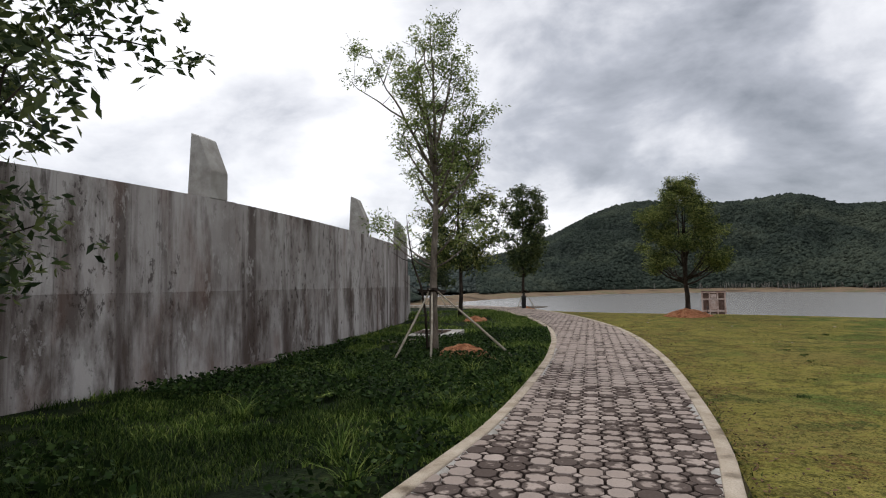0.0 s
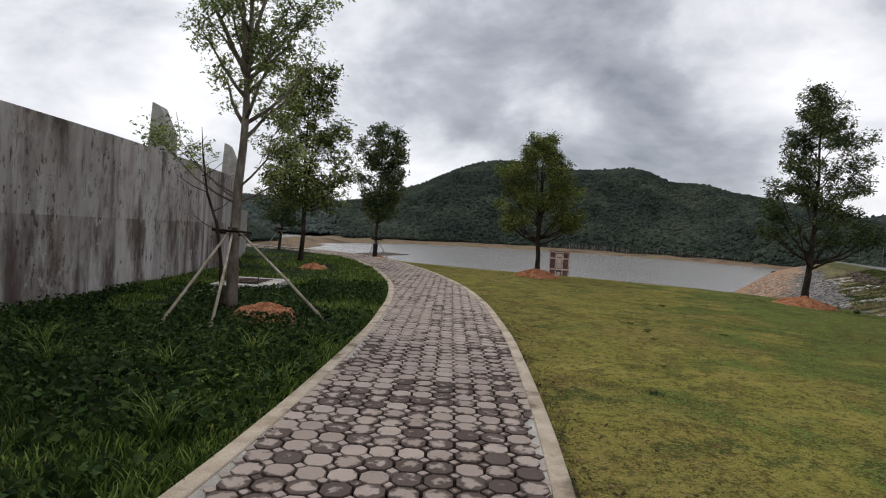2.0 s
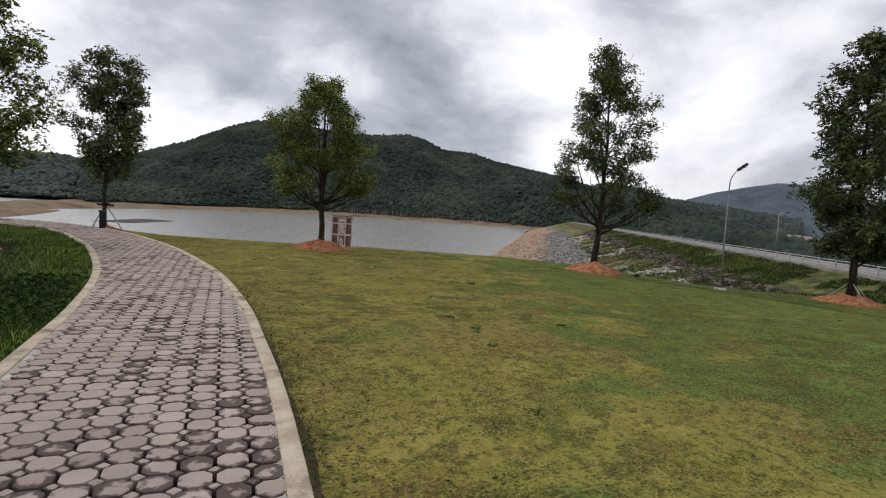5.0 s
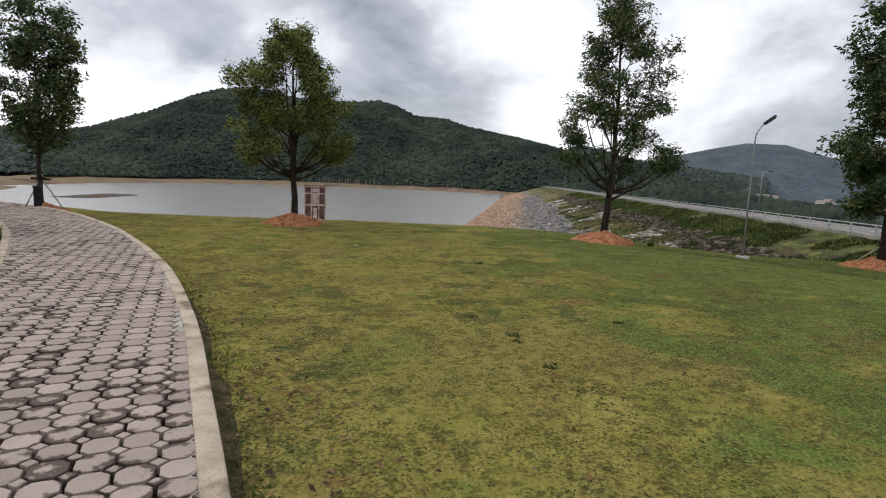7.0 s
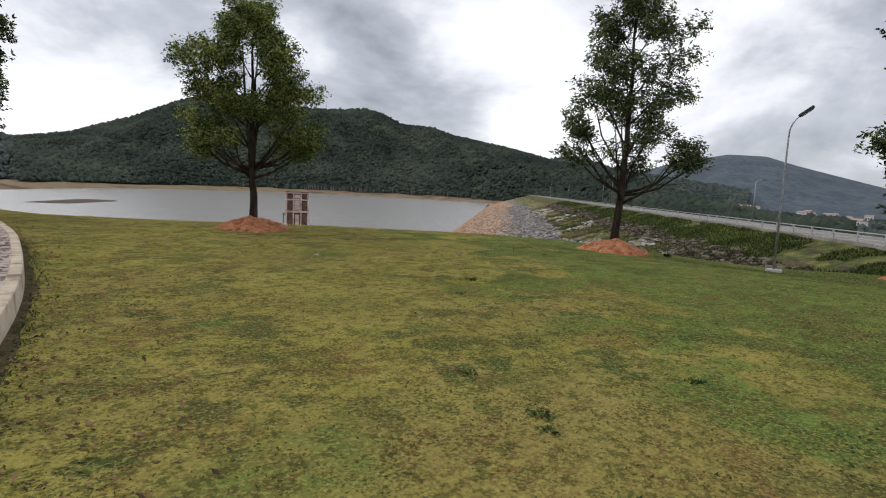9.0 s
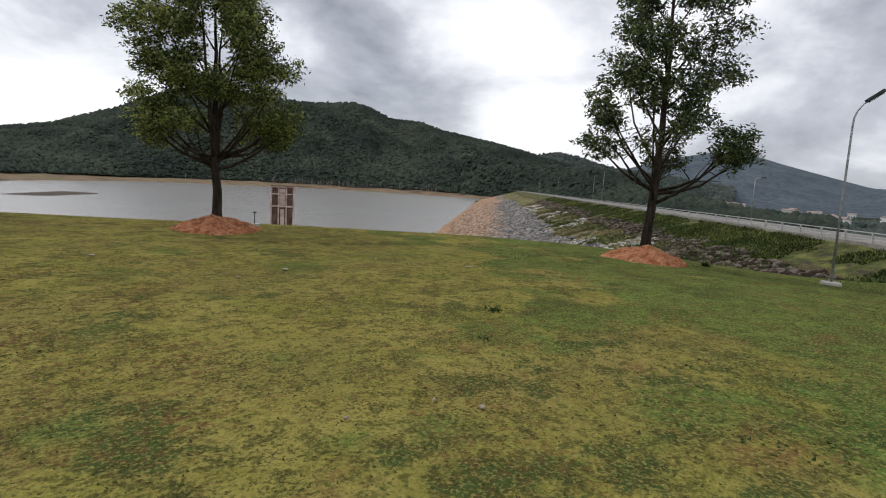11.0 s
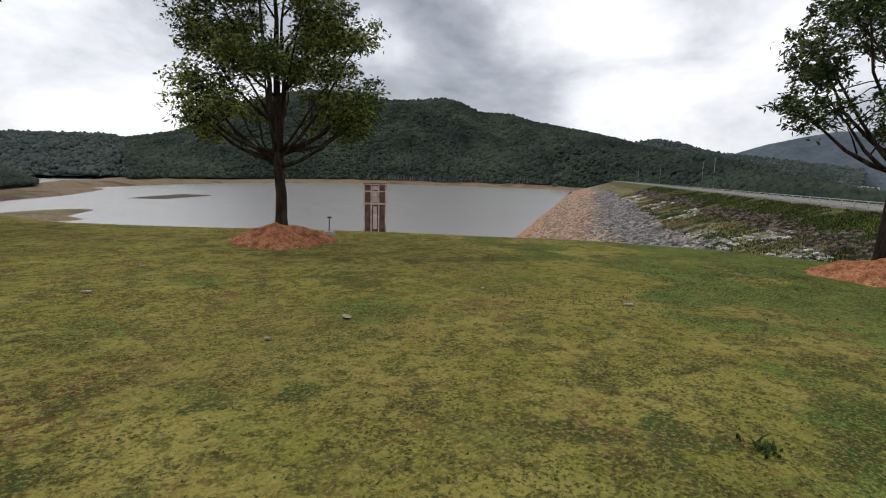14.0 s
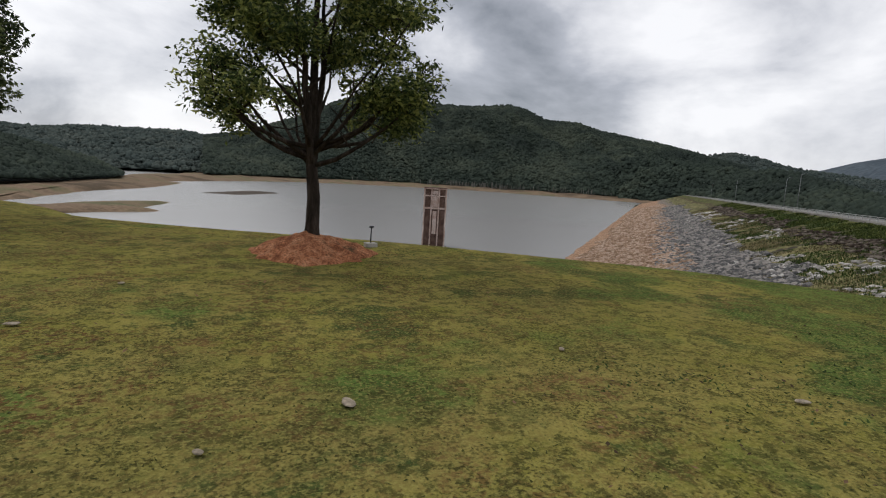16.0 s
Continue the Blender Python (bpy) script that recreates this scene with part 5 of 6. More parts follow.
def drain_cover():
    z = gz(*DRAIN_AT) + 0.09
    c = thing("drain_cover", "pale concrete drain slab with a broken opening and rusty bars", "drain", (*DRAIN_AT, z), turn=-12)
    bm = bmesh.new()
    for sz, at in (((1.5, 0.5, 0.14), (0, -0.95, 0)), ((1.5, 0.35, 0.14), (0, 0.95, 0)), ((0.45, 1.42, 0.14), (0.52, 0.04, 0)), ((0.16, 1.42, 0.14), (-0.67, 0.04, 0))):
        b = box_bm(sz, at, 0.015); me = bpy.data.meshes.new("t"); b.to_mesh(me); b.free(); bm.from_mesh(me); bpy.data.meshes.remove(me)
    part("slab", bm, M["concrete"], c)
    part("pit", box_bm((0.95, 1.5, 0.02), (-0.1, 0.03, -0.05), 0.0), M["dark_soil"], c, "dark pit")
    for k in range(4):
        part("bar", tube_mesh("bar", [(-0.72, -0.5 + 0.33 * k, 0.09), (0.4, -0.44 + 0.33 * k, 0.085)], [0.012, 0.012], M["rust"], 6), None, c, "rusty reinforcing bar")
    part("upright", tube_mesh("upright", [(0.32, -0.62, 0), (0.33, -0.62, 0.24)], [0.02, 0.02], M["dark_metal"], 6), None, c)


drain_cover()


def loose_stick(pts, r, label):
    ob = tagged(new("stick", tube_mesh("stick", pts, [r, r * 0.9, r * 0.7][:len(pts)], M["stake"], 6)), label, "stick", "loose sticks")
    return ob


for k, (x0, y0, a, l) in enumerate(((-1.9, 16.6, 0.2, 1.6), (-1.6, 16.1, 0.35, 1.3), (-1.8, 17.0, -0.1, 1.5), (1.3, 12.0, 2.0, 0.5), (-1.3, 15.4, 0.6, 1.1))):
    x1, y1 = x0 + math.cos(a) * l, y0 + math.sin(a) * l
    loose_stick([(x0, y0, gz(x0, y0) + 0.05), ((x0 + x1) / 2, (y0 + y1) / 2, gz(x0, y0) + 0.10), (x1, y1, gz(x1, y1) + 0.06)], 0.024, "pale weathered stick lying in the grass")


def bollard_light(x, y):
    b = thing("bollard", "black bollard beside the path", "bollard", (x, y, gz(x, y)))
    part("body", box_bm((0.26, 0.26, 1.05), (0, 0, 0.5), 0.02), M["black"], b)
    part("cap", box_bm((0.32, 0.32, 0.06), (0, 0, 1.05), 0.01), M["dark_metal"], b)
    part("foot", box_bm((0.4, 0.4, 0.1), (0, 0, 0.02), 0.01), M["concrete"], b)


bollard_light(5.25, 35.9)


def tap_post(x, y):
    b = thing("tap_post", "thin dark standpipe on a small concrete block", "standpipe", (x, y, gz(x, y)))
    part("pipe", tube_mesh("pipe", [(0, 0, 0), (0, 0, 0.25), (0.01, 0, 0.46)], [0.015, 0.014, 0.014], M["dark_metal"], 8), None, b)
    part("tap", tube_mesh("tap", [(-0.04, 0, 0.44), (0.06, 0, 0.44)], [0.025, 0.018], M["dark_metal"], 6), None, b)
    part("block", box_bm((0.26, 0.22, 0.12), (0, 0, 0.03), 0.02), M["concrete"], b)


tap_post(14.42, 29.95)


# ---- houses in the valley ----
def house(az, dist, z, w, d, h, turn, label):
    x, y = HUB[0] + dist * math.sin(radians(az)), HUB[1] + dist * math.cos(radians(az))
    o = thing("house", label, "house", (x, y, z), "houses in the valley", turn)
    part("wall", box_bm((w, d, h + 3), (0, 0, h / 2 - 1.5), 0.05), M["house_white"], o)
    bm = bmesh.new()
    e = 0.6
    vs = [bm.verts.new(q) for q in ((-w / 2 - e, -d / 2 - e, h), (w / 2 + e, -d / 2 - e, h), (w / 2 + e, d / 2 + e, h), (-w / 2 - e, d / 2 + e, h), (-w / 2 - e, 0, h + d * 0.28), (w / 2 + e, 0, h + d * 0.28))]
    for q in ((0, 1, 5, 4), (2, 3, 4, 5), (1, 2, 5), (3, 0, 4), (3, 2, 1, 0)):
        bm.faces.new([vs[i] for i in q])
    part("roof", bm, M["tile"], o)
    for k in range(3):
        for s in (-1, 1):
            part("window", box_bm((w * 0.14, 0.12, h * 0.3), (w * (k - 1) * 0.28, s * (d / 2 + 0.02), h * 0.55), 0.02), M["glass_dark"], o)


hr = random.Random(5)
for az_mid, spread, count in ((69.8, 0.9, 6), (75.5, 1.2, 7), (78.5, 1.2, 5), (82.5, 1.5, 3)):
    for k in range(count):
        az_, dist_ = az_mid + hr.uniform(-spread, spread), hr.uniform(620, 960)
        rise_ = 1.4 + 1000 * math.tan(radians(float(np.interp(az_, VALLEY_AZ, VALLEY_EL)))) + 22
        z_ = -22 + rise_ * ((dist_ - 300) / 700) ** 0.8
        house(az_, dist_, z_ + 1.6, hr.uniform(9, 14), hr.uniform(7, 10), hr.uniform(5, 8), hr.uniform(0, 180), "small pale house with a grey-brown roof in the valley")


# ---- rocks and scrub on the dam's face and in the gully ----
def rocks(name, n, s_range, p_range, size, mat, label, seed, density=None, wave=1.5):
    rng = np.random.default_rng(seed)
    s = s_range[0] + (s_range[1] - s_range[0]) * rng.random(n) ** 1.7
    p = rng.uniform(p_range[0] - wave, p_range[1] + wave, n)
    q = CREST_AT[None] + CREST_DIR[None] * s[:, None] + CREST_N[None] * p[:, None]
    z = ground_z(q[:, 0], q[:, 1])
    edge = -dist_line(q[:, 0], q[:, 1], EDGE)
    lim = p + wave * (0.7 * fbm(q[:, 0], q[:, 1], 0.08, 31) + 1.0 * fbm(q[:, 0], q[:, 1], 0.3, 32))
    m = (lim > p_range[0]) & (lim < p_range[1]) & (edge > 0.9)
    if density is not None:
        m &= fbm(q[:, 0], q[:, 1], 0.14, seed) > density
    P = np.column_stack([q, z])[m]
    bv, bf = OCTA
    k = len(P)
    sz = (size[0] + (size[1] - size[0]) * rng.random(k) ** 2) * (1 + s[m] / 160)
    jit = 1 + 0.5 * (rng.random((k, len(bv))) - 0.5)
    V = bv[None] * jit[..., None] * (np.array([0.6, 0.5, 0.36])[None] * (0.75 + 0.5 * rng.random((k, 3))))[:, None]
    a = rng.random(k) * 6.28; ca, sa = np.cos(a)[:, None], np.sin(a)[:, None]
    V = np.stack([V[..., 0] * ca - V[..., 1] * sa, V[..., 0] * sa + V[..., 1] * ca, V[..., 2]], -1) * sz[:, None, None] + P[:, None]
    F = bf[None] + (np.arange(k) * len(bv))[:, None, None]
    return tagged(new(name, tri_mesh(name, V.reshape(-1, 3), F.reshape(-1, 3), mat)), label, "rocks", kind="stuff")


rocks("riprap_stone", 52000, (25, 330), (-26, -15.5), (0.22, 0.55), M["rock"], "loose grey riprap stones on the dam face", 41, -0.75, wave=4.0)
rocks("riprap_stone_orange", 30000, (50, 420), (-40, -23), (0.22, 0.6), M["orange_rock"], "orange soil-stained stones above the water", 42, -0.7, wave=3.5)
rocks("gully_stone", 13000, (15, 230), (-8.4, -5.2), (0.16, 0.55), M["dark_rock"], "dark wet stones in the gully", 43, -0.2, wave=2.0)
rocks("gully_pale_stone", 14000, (18, 210), (-20, -8), (0.12, 0.5), M["pale_rock"], "pale broken stones in the gully", 44, 0.26, wave=3.0)


def blades(name, x, y, h, w, mat, label, category, seed, bend=0.5, z=None):
    """One bent blade (two triangles and a tip) at each place."""
    rng = np.random.default_rng(seed)
    n = len(x)
    z = ground_z(x, y) - 0.01 if z is None else z
    a = rng.random(n) * 6.28
    d = np.stack([np.cos(a), np.sin(a)], 1)
    e = np.stack([-d[:, 1], d[:, 0]], 1)
    b = bend * (0.3 + rng.random(n)) * h
    P = np.stack([x, y], 1)
    hw = (w * 0.5)[:, None]
    A, B = P + e * hw, P - e * hw
    C, D = P + d * (b * 0.35)[:, None] - e * hw * 0.8, P + d * (b * 0.35)[:, None] + e * hw * 0.8
    T = P + d * b[:, None]
    V = np.stack([np.column_stack([A, z]), np.column_stack([B, z]), np.column_stack([C, z + h * 0.6]), np.column_stack([D, z + h * 0.6]), np.column_stack([T, z + h])], 1)
    q = np.arange(n)[:, None] * 5
    F = np.vstack([q + np.array([[0, 1, 2]]), q + np.array([[0, 2, 3]]), q + np.array([[3, 2, 4]])])
    return tagged(new(name, tri_mesh(name, V.reshape(-1, 3), F, mat)), label, category, kind="stuff")


def left_grass(n, y0, y1, hmin, hmax, seed, name, w, mat="blade"):
    r = np.random.default_rng(seed)
    y = r.uniform(y0, y1, n); x = r.uniform(-7, 6, n)
    side = dist_line(x, y, PATH_COARSE)
    wl = x - wall_x(y)
    m = (side < -HALF - 0.03) & ((wl > 0.05) | (y > 28.5)) & ((np.abs((x - DRAIN_AT[0]) * 0.978 - (y - DRAIN_AT[1]) * 0.208) > 0.8) | (np.abs((x - DRAIN_AT[0]) * 0.208 + (y - DRAIN_AT[1]) * 0.978) > 1.2)) & (np.hypot(x - 0.6, y - 12.75) > 0.66) & (np.hypot(x - 1.5, y - 25.6) > 0.5)
    x, y = x[m], y[m]
    k = np.clip(0.5 + 1.3 * fbm(x, y, 0.9, seed), 0.02, 1.3)
    m = fbm(x, y, 0.55, seed + 3) + 0.6 * fbm(x, y, 2.5, seed + 4) > r.normal(-0.12, 0.12, len(x))
    x, y, k = x[m], y[m], k[m]
    h = (hmin + (hmax - hmin) * k * r.random(len(x)))
    blades(name, x, y, h, np.full(len(x), w) * (0.6 + 0.8 * r.random(len(x))), M[mat], "long dark-green grass between wall and path", "grass", seed, 0.9)


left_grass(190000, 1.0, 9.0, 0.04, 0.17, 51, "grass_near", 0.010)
left_grass(150000, 6.0, 20.0, 0.04, 0.15, 52, "grass_middle", 0.014, "blade_bright")
left_grass(36000, 18.0, 36.0, 0.06, 0.24, 53, "grass_far", 0.022, "blade_bright")


def kerb_grass(n, seed):
    """Brighter grass along the outer edge of the left kerb."""
    r = np.random.default_rng(seed)
    y = r.uniform(5, 36, n); x = r.uniform(-5, 6, n)
    side = dist_line(x, y, PATH_COARSE)
    m = (side < -HALF - 0.01) & (side > -HALF - 0.15 - 1.6 * r.random(n) ** 1.5) & (np.hypot(x - 0.6, y - 12.75) > 0.66)
    x, y = x[m], y[m]
    k = np.clip(0.5 + 1.2 * fbm(x, y, 1.1, seed), 0.05, 1.3)
    blades("grass_kerb", x, y, 0.05 + 0.15 * k * r.random(len(x)), 0.010 + 0.012 * r.random(len(x)), M["blade_bright"], "bright green grass leaning over the kerb", "grass", seed, 0.9)


kerb_grass(520000, 57)


def lawn_edge_grass():
    """Long dark grass against the outer face of the right kerb."""
    r = np.random.default_rng(58)
    n = 300000
    y = r.uniform(2.5, 30, n); x = r.uniform(0, 8, n)
    side = dist_line(x, y, PATH_COARSE)
    m = (side > HALF + 0.03) & (side < HALF + 0.06 + 0.30 * r.random(n) ** 2) & (fbm(x, y, 1.4, 59) > -0.25)
    x, y = x[m], y[m]
    blades("grass_edge", x, y, 0.012 + 0.05 * r.random(len(x)) ** 2, 0.010 + 0.010 * r.random(len(x)), M["clover"], "dark grass against the kerb", "grass", 58, 1.6)


lawn_edge_grass()


def broad_weeds():
    """Low broad-leaved plants among the grass."""
    r = np.random.default_rng(61)
    n = 110000
    y = r.uniform(1, 19, n); x = r.uniform(-6.5, 4, n)
    side = dist_line(x, y, PATH_COARSE)
    m = (side < -HALF - 0.05) & (x - wall_x(y) > 0.35) & (np.hypot(x - DRAIN_AT[0], y - DRAIN_AT[1]) > 1.4) & (fbm(x, y, 0.5, 62) > -0.15)
    x, y = x[m], y[m]; k = len(x)
    P = np.column_stack([x, y, ground_z(x, y) + 0.03 + 0.16 * r.random(k)])
    d = r.normal(0, 1, (k, 3)); d[:, 2] = np.abs(d[:, 2]) * 0.4; d /= np.linalg.norm(d, axis=1)[:, None]
    e = np.cross(d, r.normal(0, 1, (k, 3))); e /= np.linalg.norm(e, axis=1)[:, None]
    L = (0.035 + 0.075 * r.random(k) ** 2)[:, None]
    V = np.stack([P, P + d * L * 0.5 + e * L * 0.35, P + d * L, P + d * L * 0.5 - e * L * 0.35], 1).reshape(-1, 3)
    q = np.arange(k)[:, None] * 4
    tagged(new("weed_leaves", tri_mesh("weed_leaves", V, np.vstack([q + np.array([[0, 1, 2]]), q + np.array([[0, 2, 3]])]), M["weed"])), "low broad-leaved weeds in the grass", "weeds", kind="stuff")


broad_weeds()


def grass_clump(x, y, n, h, label, mat="blade", w=0.014):
    r = np.random.default_rng(int(x * 100 + y * 7) % 9999)
    px, py = x + r.normal(0, 0.05, n), y + r.normal(0, 0.05, n)
    z0 = gz(x, y)
    hh = h * (0.5 + 0.6 * r.random(n))
    blades("grass_clump", px, py, hh, np.full(n, w), M[mat], label, "grass", int(x * 31 + y * 17) % 999, 1.6, np.full(n, z0))


for gx, gy, gh in ((-1.6, 9.4, 0.42), (-0.3, 9.0, 0.36), (0.05, 7.1, 0.36), (-1.0, 5.2, 0.40), (0.9, 8.3, 0.30), (-2.6, 7.0, 0.36), (-0.75, 4.4, 0.34), (0.5, 9.9, 0.34), (1.3, 10.2, 0.3), (-2.2, 10.6, 0.34)):
    grass_clump(gx, gy, 60, gh, "tussock of long arching grass", "blade_bright", 0.011)


def leafy_weed(x, y, size, seed):
    """A rosette of arching stems with paired leaflets."""
    r = np.random.default_rng(seed)
    w = thing("leafy_weed", "low leafy weed with pale-green leaflets beside the kerb", "weed", (x, y, gz(x, y)), "leafy weeds")
    for s in range(13):
        a = s * 2.4; l = size * (0.6 + 0.5 * r.random())
        d, e = Vector((math.cos(a), math.sin(a), 0)), Vector((-math.sin(a), math.cos(a), 0))
        stem = [d * l * u + Vector((0, 0, l * (1.1 * u - 0.75 * u * u) + 0.02)) for u in np.linspace(0, 1, 6)]
        v, f = tube(stem, [0.004, 0.004, 0.003, 0.003, 0.002, 0.001], 4)
        for u in np.linspace(0.25, 1.0, 7):
            p = d * l * u + Vector((0, 0, l * (1.1 * u - 0.75 * u * u) + 0.02))
            for g_ in (-1, 1):
                t = (e * g_ + d * 0.5).normalized() * 0.075 * (1.2 - 0.5 * u)
                o = len(v)
                v += [p, p + t * 0.5 + d * 0.02, p + t + Vector((0, 0, -0.012)), p + t * 0.5 - d * 0.02]
                f += [(o, o + 1, o + 2, o + 3)]
        part("frond", mesh_of("frond", v, f, M["blade_bright"]), None, w)


for wx, wy, ws in ((0.30, 8.53, 0.34), (-1.9, 8.2, 0.24), (0.35, 11.2, 0.22)):
    leafy_weed(wx, wy, ws, int(wy * 10))


# ---- lawn: turf, clover patches, dry leaves, litter ----
def lawn_points(n, seed, x0=0.5, x1=30, y0=2.5, y1=35):
    r = np.random.default_rng(seed)
    x, y = r.uniform(x0, x1, n), r.uniform(y0, y1, n)
    side = dist_line(x, y, PATH_COARSE); edge = -dist_line(x, y, EDGE)
    m = (side > HALF + 0.1) & (edge < 0.2)
    for mx, my, mr, mh, ms in MOUNDS[:3]:
        m &= np.hypot(x - mx, y - my) > mr - 0.1
    return x[m], y[m], side[m], r


x, y, side, r = lawn_points(150000, 71, 1.0, 15, 4, 24)
m = fbm(x, y, 0.9, 72) + 0.5 * fbm(x, y, 3.0, 73) > -0.5
x, y = x[m], y[m]
blades("lawn_turf", x, y, 0.006 + 0.014 * r.random(len(x)), 0.012 + 0.014 * r.random(len(x)), M["turf_blade"], "short worn yellow-green turf", "grass", 74, 2.6)
x, y, side, r = lawn_points(200000, 75)
m = (fbm(x, y, 0.42, 76) + 0.45 * fbm(x, y, 2.2, 77) + 0.028 * (x - 0.55 * y - 4)) > 0.30
x, y = x[m], y[m]
blades("lawn_clover", x, y, 0.010 + 0.018 * r.random(len(x)), np.full(len(x), 0.026), M["clover"], "darker green creeping plants in patches on the lawn", "grass", 78, 2.2)


def flat_leaves(name, n, size, mat, label, category, seed, near_kerb=False):
    x, y, side, r = lawn_points(n, seed)
    k = fbm(x, y, 0.7, seed + 1)
    m = (side < HALF + 0.25 + 1.4 * r.random(len(x)) ** 2) if near_kerb else (k > 0.05)
    x, y = x[m], y[m]; c = len(x)
    a = r.random(c) * 6.28; d = np.column_stack([np.cos(a), np.sin(a), r.normal(0.1, 0.25, c)]); e = np.column_stack([-np.sin(a), np.cos(a), r.normal(0, 0.3, c)])
    L = (size * (0.5 + r.random(c)))[:, None]
    P = np.column_stack([x, y, ground_z(x, y) + 0.022])
    V = np.stack([P, P + d * L * 0.5 + e * L * 0.26, P + d * L, P + d * L * 0.5 - e * L * 0.26], 1).reshape(-1, 3)
    q = np.arange(c)[:, None] * 4
    tagged(new(name, tri_mesh(name, V, np.vstack([q + np.array([[0, 1, 2]]), q + np.array([[0, 2, 3]])]), mat)), label, category, kind="stuff")


flat_leaves("dry_leaves", 12000, 0.04, M["dry_leaf"], "dry brown leaf scraps on the lawn", "leaves", 81)
flat_leaves("kerb_leaves", 110000, 0.048, M["dry_leaf"], "dry brown leaves beside the kerb", "leaves", 83, True)

for wx, wy, wn, wh in ((8.83, 13.45, 50, 0.07), (12.56, 18.06, 44, 0.14), (5.68, 8.67, 50, 0.10), (8.27, 12.39, 40, 0.08), (10.63, 13.11, 40, 0.07), (8.66, 13.22, 30, 0.05), (9.0, 14.4, 30, 0.06),
                       (11.5, 17.2, 30, 0.08), (22.1, 20.0, 90, 0.36), (22.3, 19.3, 90, 0.38), (6.8, 10.1, 36, 0.05)):
    grass_clump(wx, wy, wn, wh * 0.38, "small tuft of darker weeds on the lawn", "clover", 0.02)


def litter(x, y, sx, sy, turn):
    bm = bmesh.new()
    bmesh.ops.create_icosphere(bm, subdivisions=2, radius=0.5)
    for v in bm.verts:
        v.co *= 1 + 0.25 * noise.noise(v.co * 3 + Vector((x, y, 0)))
    bmesh.ops.scale(bm, vec=(sx, sy, 0.03), verts=bm.verts)
    me = bpy.data.meshes.new("pebble"); bm.to_mesh(me); bm.free(); me.materials.append(M["litter"])
    ob = tagged(new("pebble", me), "small pale stone lying on the lawn", "stone", "pale stones on the lawn")
    ob.matrix_basis = pose(x, y, gz(x, y) + 0.025, 0, 0, turn)


for k, (lx, ly, ls) in enumerate(((9.15, 24.63, 0.22), (13.86, 22.58, 0.14), (11.55, 21.99, 0.26), (10.59, 21.62, 0.12), (9.2, 16.3, 0.08), (9.9, 16.2, 0.08), (10.1, 15.9, 0.1), (14.9, 20.9, 0.2), (9.9, 26.4, 0.14), (-1.1, 9.9, 0.2), (0.2, 9.6, 0.18))):
    litter(lx, ly, ls * 0.6, ls * 0.36, k * 47)


# ---- scrub on the dam ----
def dam_scrub(n, s_range, p_range, h, mat, label, seed, dens):
    r = np.random.default_rng(seed)
    s = s_range[0] + (s_range[1] - s_range[0]) * r.random(n) ** 1.8; p = r.uniform(*p_range, n) + r.normal(0, 0.5, n) * (p_range[1] < -1)
    q = CREST_AT[None] + CREST_DIR[None] * s[:, None] + CREST_N[None] * p[:, None]
    z = ground_z(q[:, 0], q[:, 1]); edge = -dist_line(q[:, 0], q[:, 1], EDGE)
    k = fbm(q[:, 0], q[:, 1], 0.18, seed)
    m = (edge > 0.6) & (k > dens)
    q, z, k, s = q[m], z[m], k[m], s[m]
    hh = h * (0.3 + 0.7 * r.random(len(z))) * (0.7 + 0.8 * np.clip(k, 0, 1))
    blades("scrub", q[:, 0], q[:, 1], hh, 0.05 * (1 + s / 90), mat, label, "scrub", seed, 0.9, z - 0.02)


dam_scrub(130000, (-8, 240), (-6.0, -0.3), 0.36, M["scrub"], "rough green grass and scrub on the dam slope", 91, -0.2)
dam_scrub(84000, (-4, 230), (-16.5, -7.5), 0.32, M["dry_grass"], "dry straw-coloured grass on the dam slope", 92, -0.1)
dam_scrub(80000, (-8, 160), (-15, -2), 0.36, M["clover"], "creeping green plants on the dam slope", 93, -0.12)


# ---- pale trunks along the far shore ----
def shore_trunks():
    r = np.random.default_rng(95)
    n = 190
    az = np.concatenate([r.normal(28.5, 2.0, 100), r.normal(33, 1.2, 40), r.normal(39, 2.2, 30), r.uniform(12, 48, 20)])
    d = np.interp(az, BANK_AZ, BANK_D) + r.uniform(50, 72, n)
    v, f = [], []
    for i in range(n):
        x, y = HUB[0] + d[i] * math.sin(radians(az[i])), HUB[1] + d[i] * math.cos(radians(az[i]))
        h = r.uniform(3, 10)
        vv, ff = tube([(x, y, WATER + 3.5), (x + r.normal(0, 0.4), y, WATER + 5 + h * 0.6), (x + r.normal(0, 0.8), y, WATER + 5 + h)], [0.36, 0.30, 0.12], 4)
        o = len(v); v += vv; f += [tuple(o + q for q in g) for g in ff]
    tagged(new("bleached_trunk", mesh_of("bleached_trunk", v, f, M["pale_trunk"])), "bleached bare trunks along the far shore", "trees", kind="stuff")


shore_trunks()


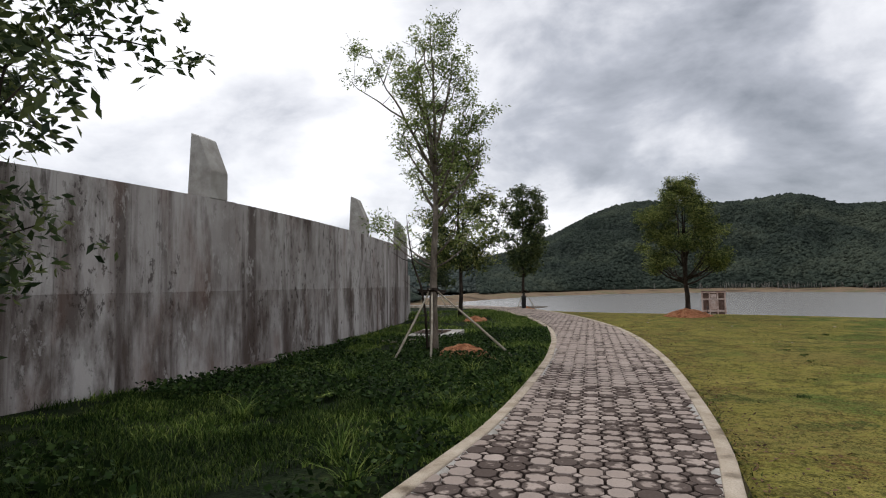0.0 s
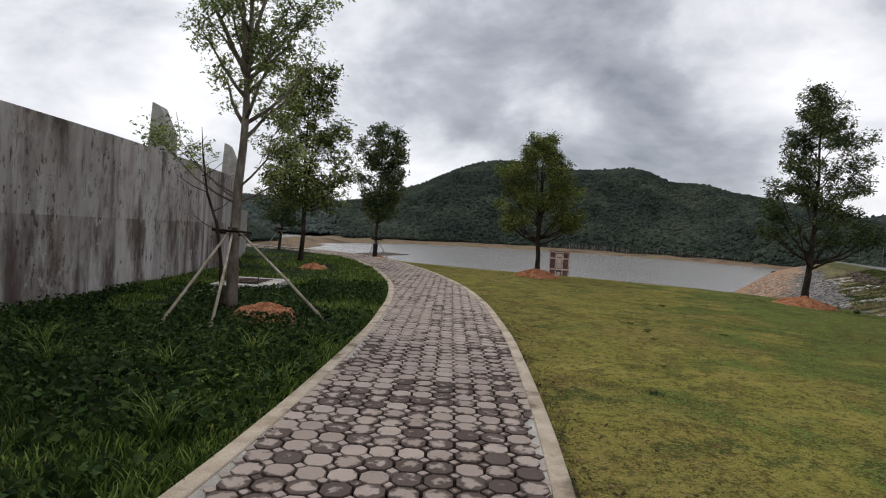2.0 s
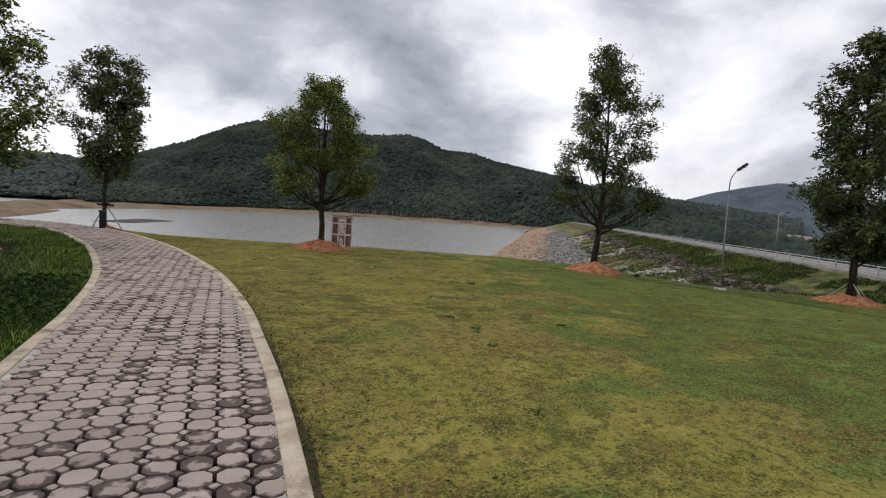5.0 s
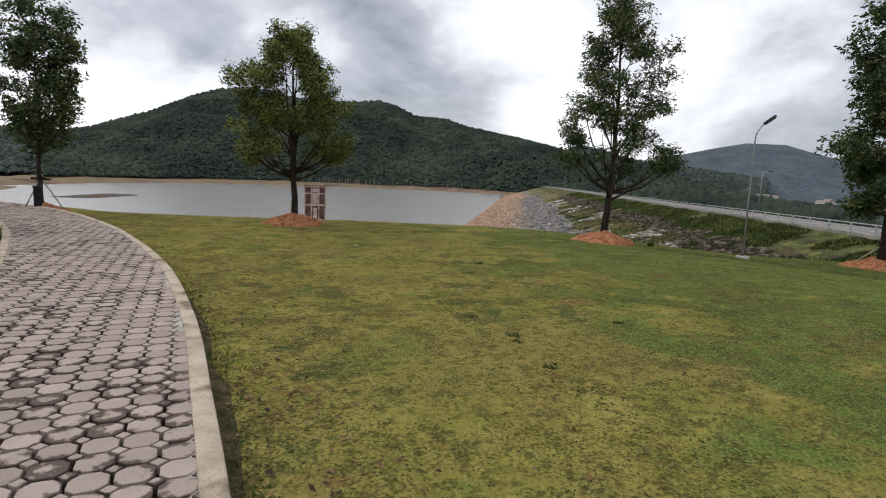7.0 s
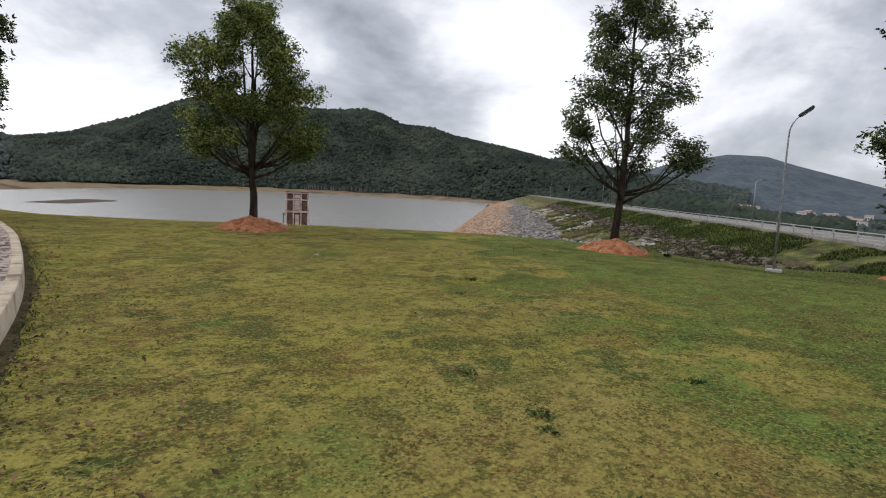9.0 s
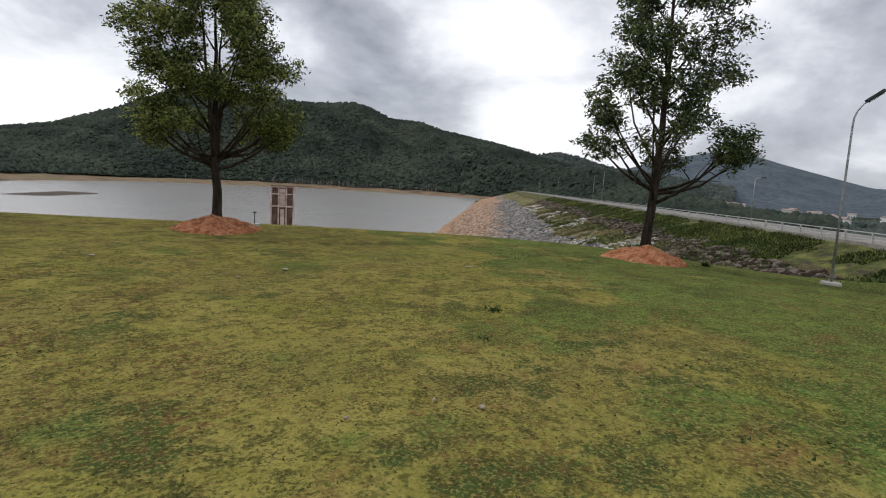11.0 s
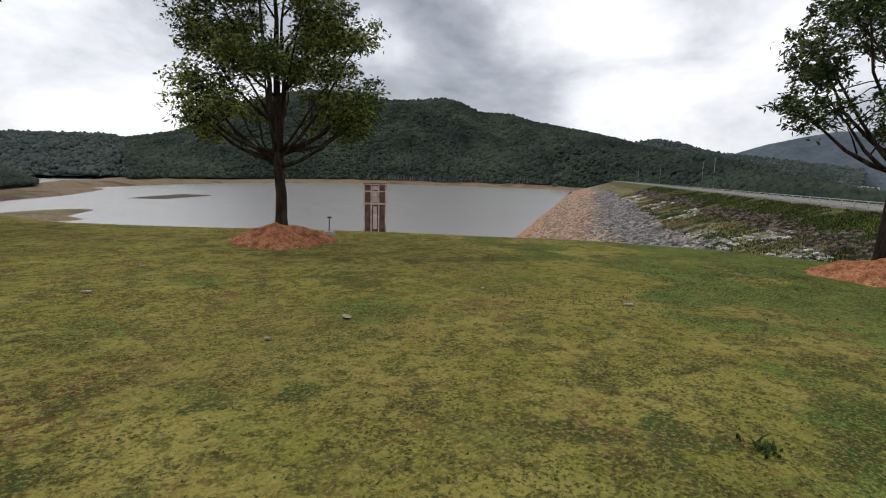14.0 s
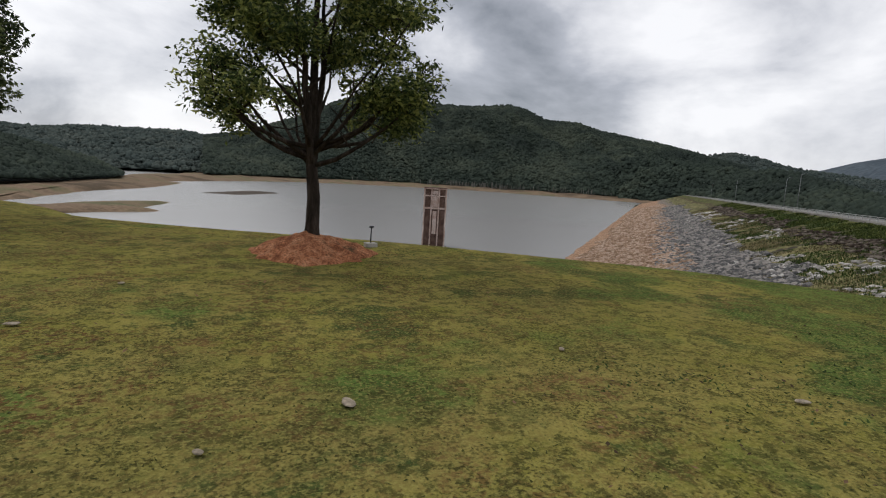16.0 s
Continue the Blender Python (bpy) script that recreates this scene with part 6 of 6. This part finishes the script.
# ---- pavers: octagons with small squares between ----
def build_pavers():
    S = 0.216
    th = radians(-15)
    ux, uy = np.array([math.cos(th), math.sin(th)]), np.array([-math.sin(th), math.cos(th)])
    cut = 0.285
    g, hgt = 0.0125, 0.06
    h = S / 2 - g
    k = S * (0.5 - cut)
    octo = [(h, k), (k, h), (-k, h), (-h, k), (-h, -k), (-k, -h), (k, -h), (h, -k)]
    dm = S * cut - 1.4 * g
    diam = [(dm, 0), (0, dm), (-dm, 0), (0, -dm)]

    def shape(poly):
        bev = 0.003
        n = len(poly)
        v = [(x, y, -hgt) for x, y in poly] + [(x, y, -bev) for x, y in poly]
        for x, y in poly:
            l = math.hypot(x, y); v.append((x * (1 - bev / l), y * (1 - bev / l), 0.0))
        v.append((0.0, 0.0, 0.001))
        f = [(2 * n + i, 2 * n + (i + 1) % n, 3 * n) for i in range(n)]
        for r_ in range(2):
            f += [(r_ * n + i, r_ * n + (i + 1) % n, (r_ + 1) * n + (i + 1) % n, (r_ + 1) * n + i) for i in range(n)]
        return np.array(v), f

    def own_uv(me, sv):
        """Each paver's own plan coordinates, 1 at its rim."""
        top = max(math.hypot(q[0], q[1]) for q in sv)
        uvl = me.uv_layers.new(name="own")
        loc = np.empty(len(me.loops), dtype=np.int32); me.loops.foreach_get("vertex_index", loc)
        w = (np.asarray(sv)[loc % len(sv)][:, :2] / top).astype(np.float32)
        uvl.data.foreach_set("uv", w.ravel())

    shapes = {"paver": shape(octo), "small_paver": shape(diam)}
    lim = HALF - 0.155
    I, J = np.meshgrid(np.arange(-75, 75), np.arange(-35, 200))
    r = random.Random(9)
    for name, off, keep in (("paver", 0.0, lim + 0.02), ("small_paver", 0.5, lim + 0.06)):
        X = (I + off) * S * ux[0] + (J + off) * S * uy[0]; Y = (I + off) * S * ux[1] + (J + off) * S * uy[1]
        X, Y = X.ravel(), Y.ravel()
        m = (Y > -4.5) & (Y < 41) & (X > -5) & (X < 7.5)
        X, Y = X[m], Y[m]
        d = np.abs(dist_line(X, Y, PATH_LINE))
        X, Y = X[d < keep], Y[d < keep]
        order = np.argsort(np.abs(Y - 6.0))
        sv, sf = shapes[name]
        me = mesh_of(name, sv, sf, M["paver"])
        own_uv(me, sv)
        for i in order[:298]:
            ob = new(name, me); ob.parent = bed
            ob.matrix_basis = pose(X[i], Y[i], 0.002 + r.uniform(-0.004, 0.004), r.uniform(-0.6, 0.6), r.uniform(-0.6, 0.6), -15)
        V, F = [], []
        ct, st = math.cos(th), math.sin(th)
        for i in order[298:]:
            o = len(V)
            dz = 0.002 + r.uniform(-0.004, 0.004)
            V += [(X[i] + x * ct - y * st, Y[i] + x * st + y * ct, z + dz) for x, y, z in sv]
            F += [tuple(o + q for q in f) for f in sf]
        rest_mesh = mesh_of(name + "_rest", V, F, M["paver_rest"]); own_uv(rest_mesh, sv)
        rest = new(name + "_rest", rest_mesh)
        rest.parent = bed; rest["kind"] = "stuff"


build_pavers()
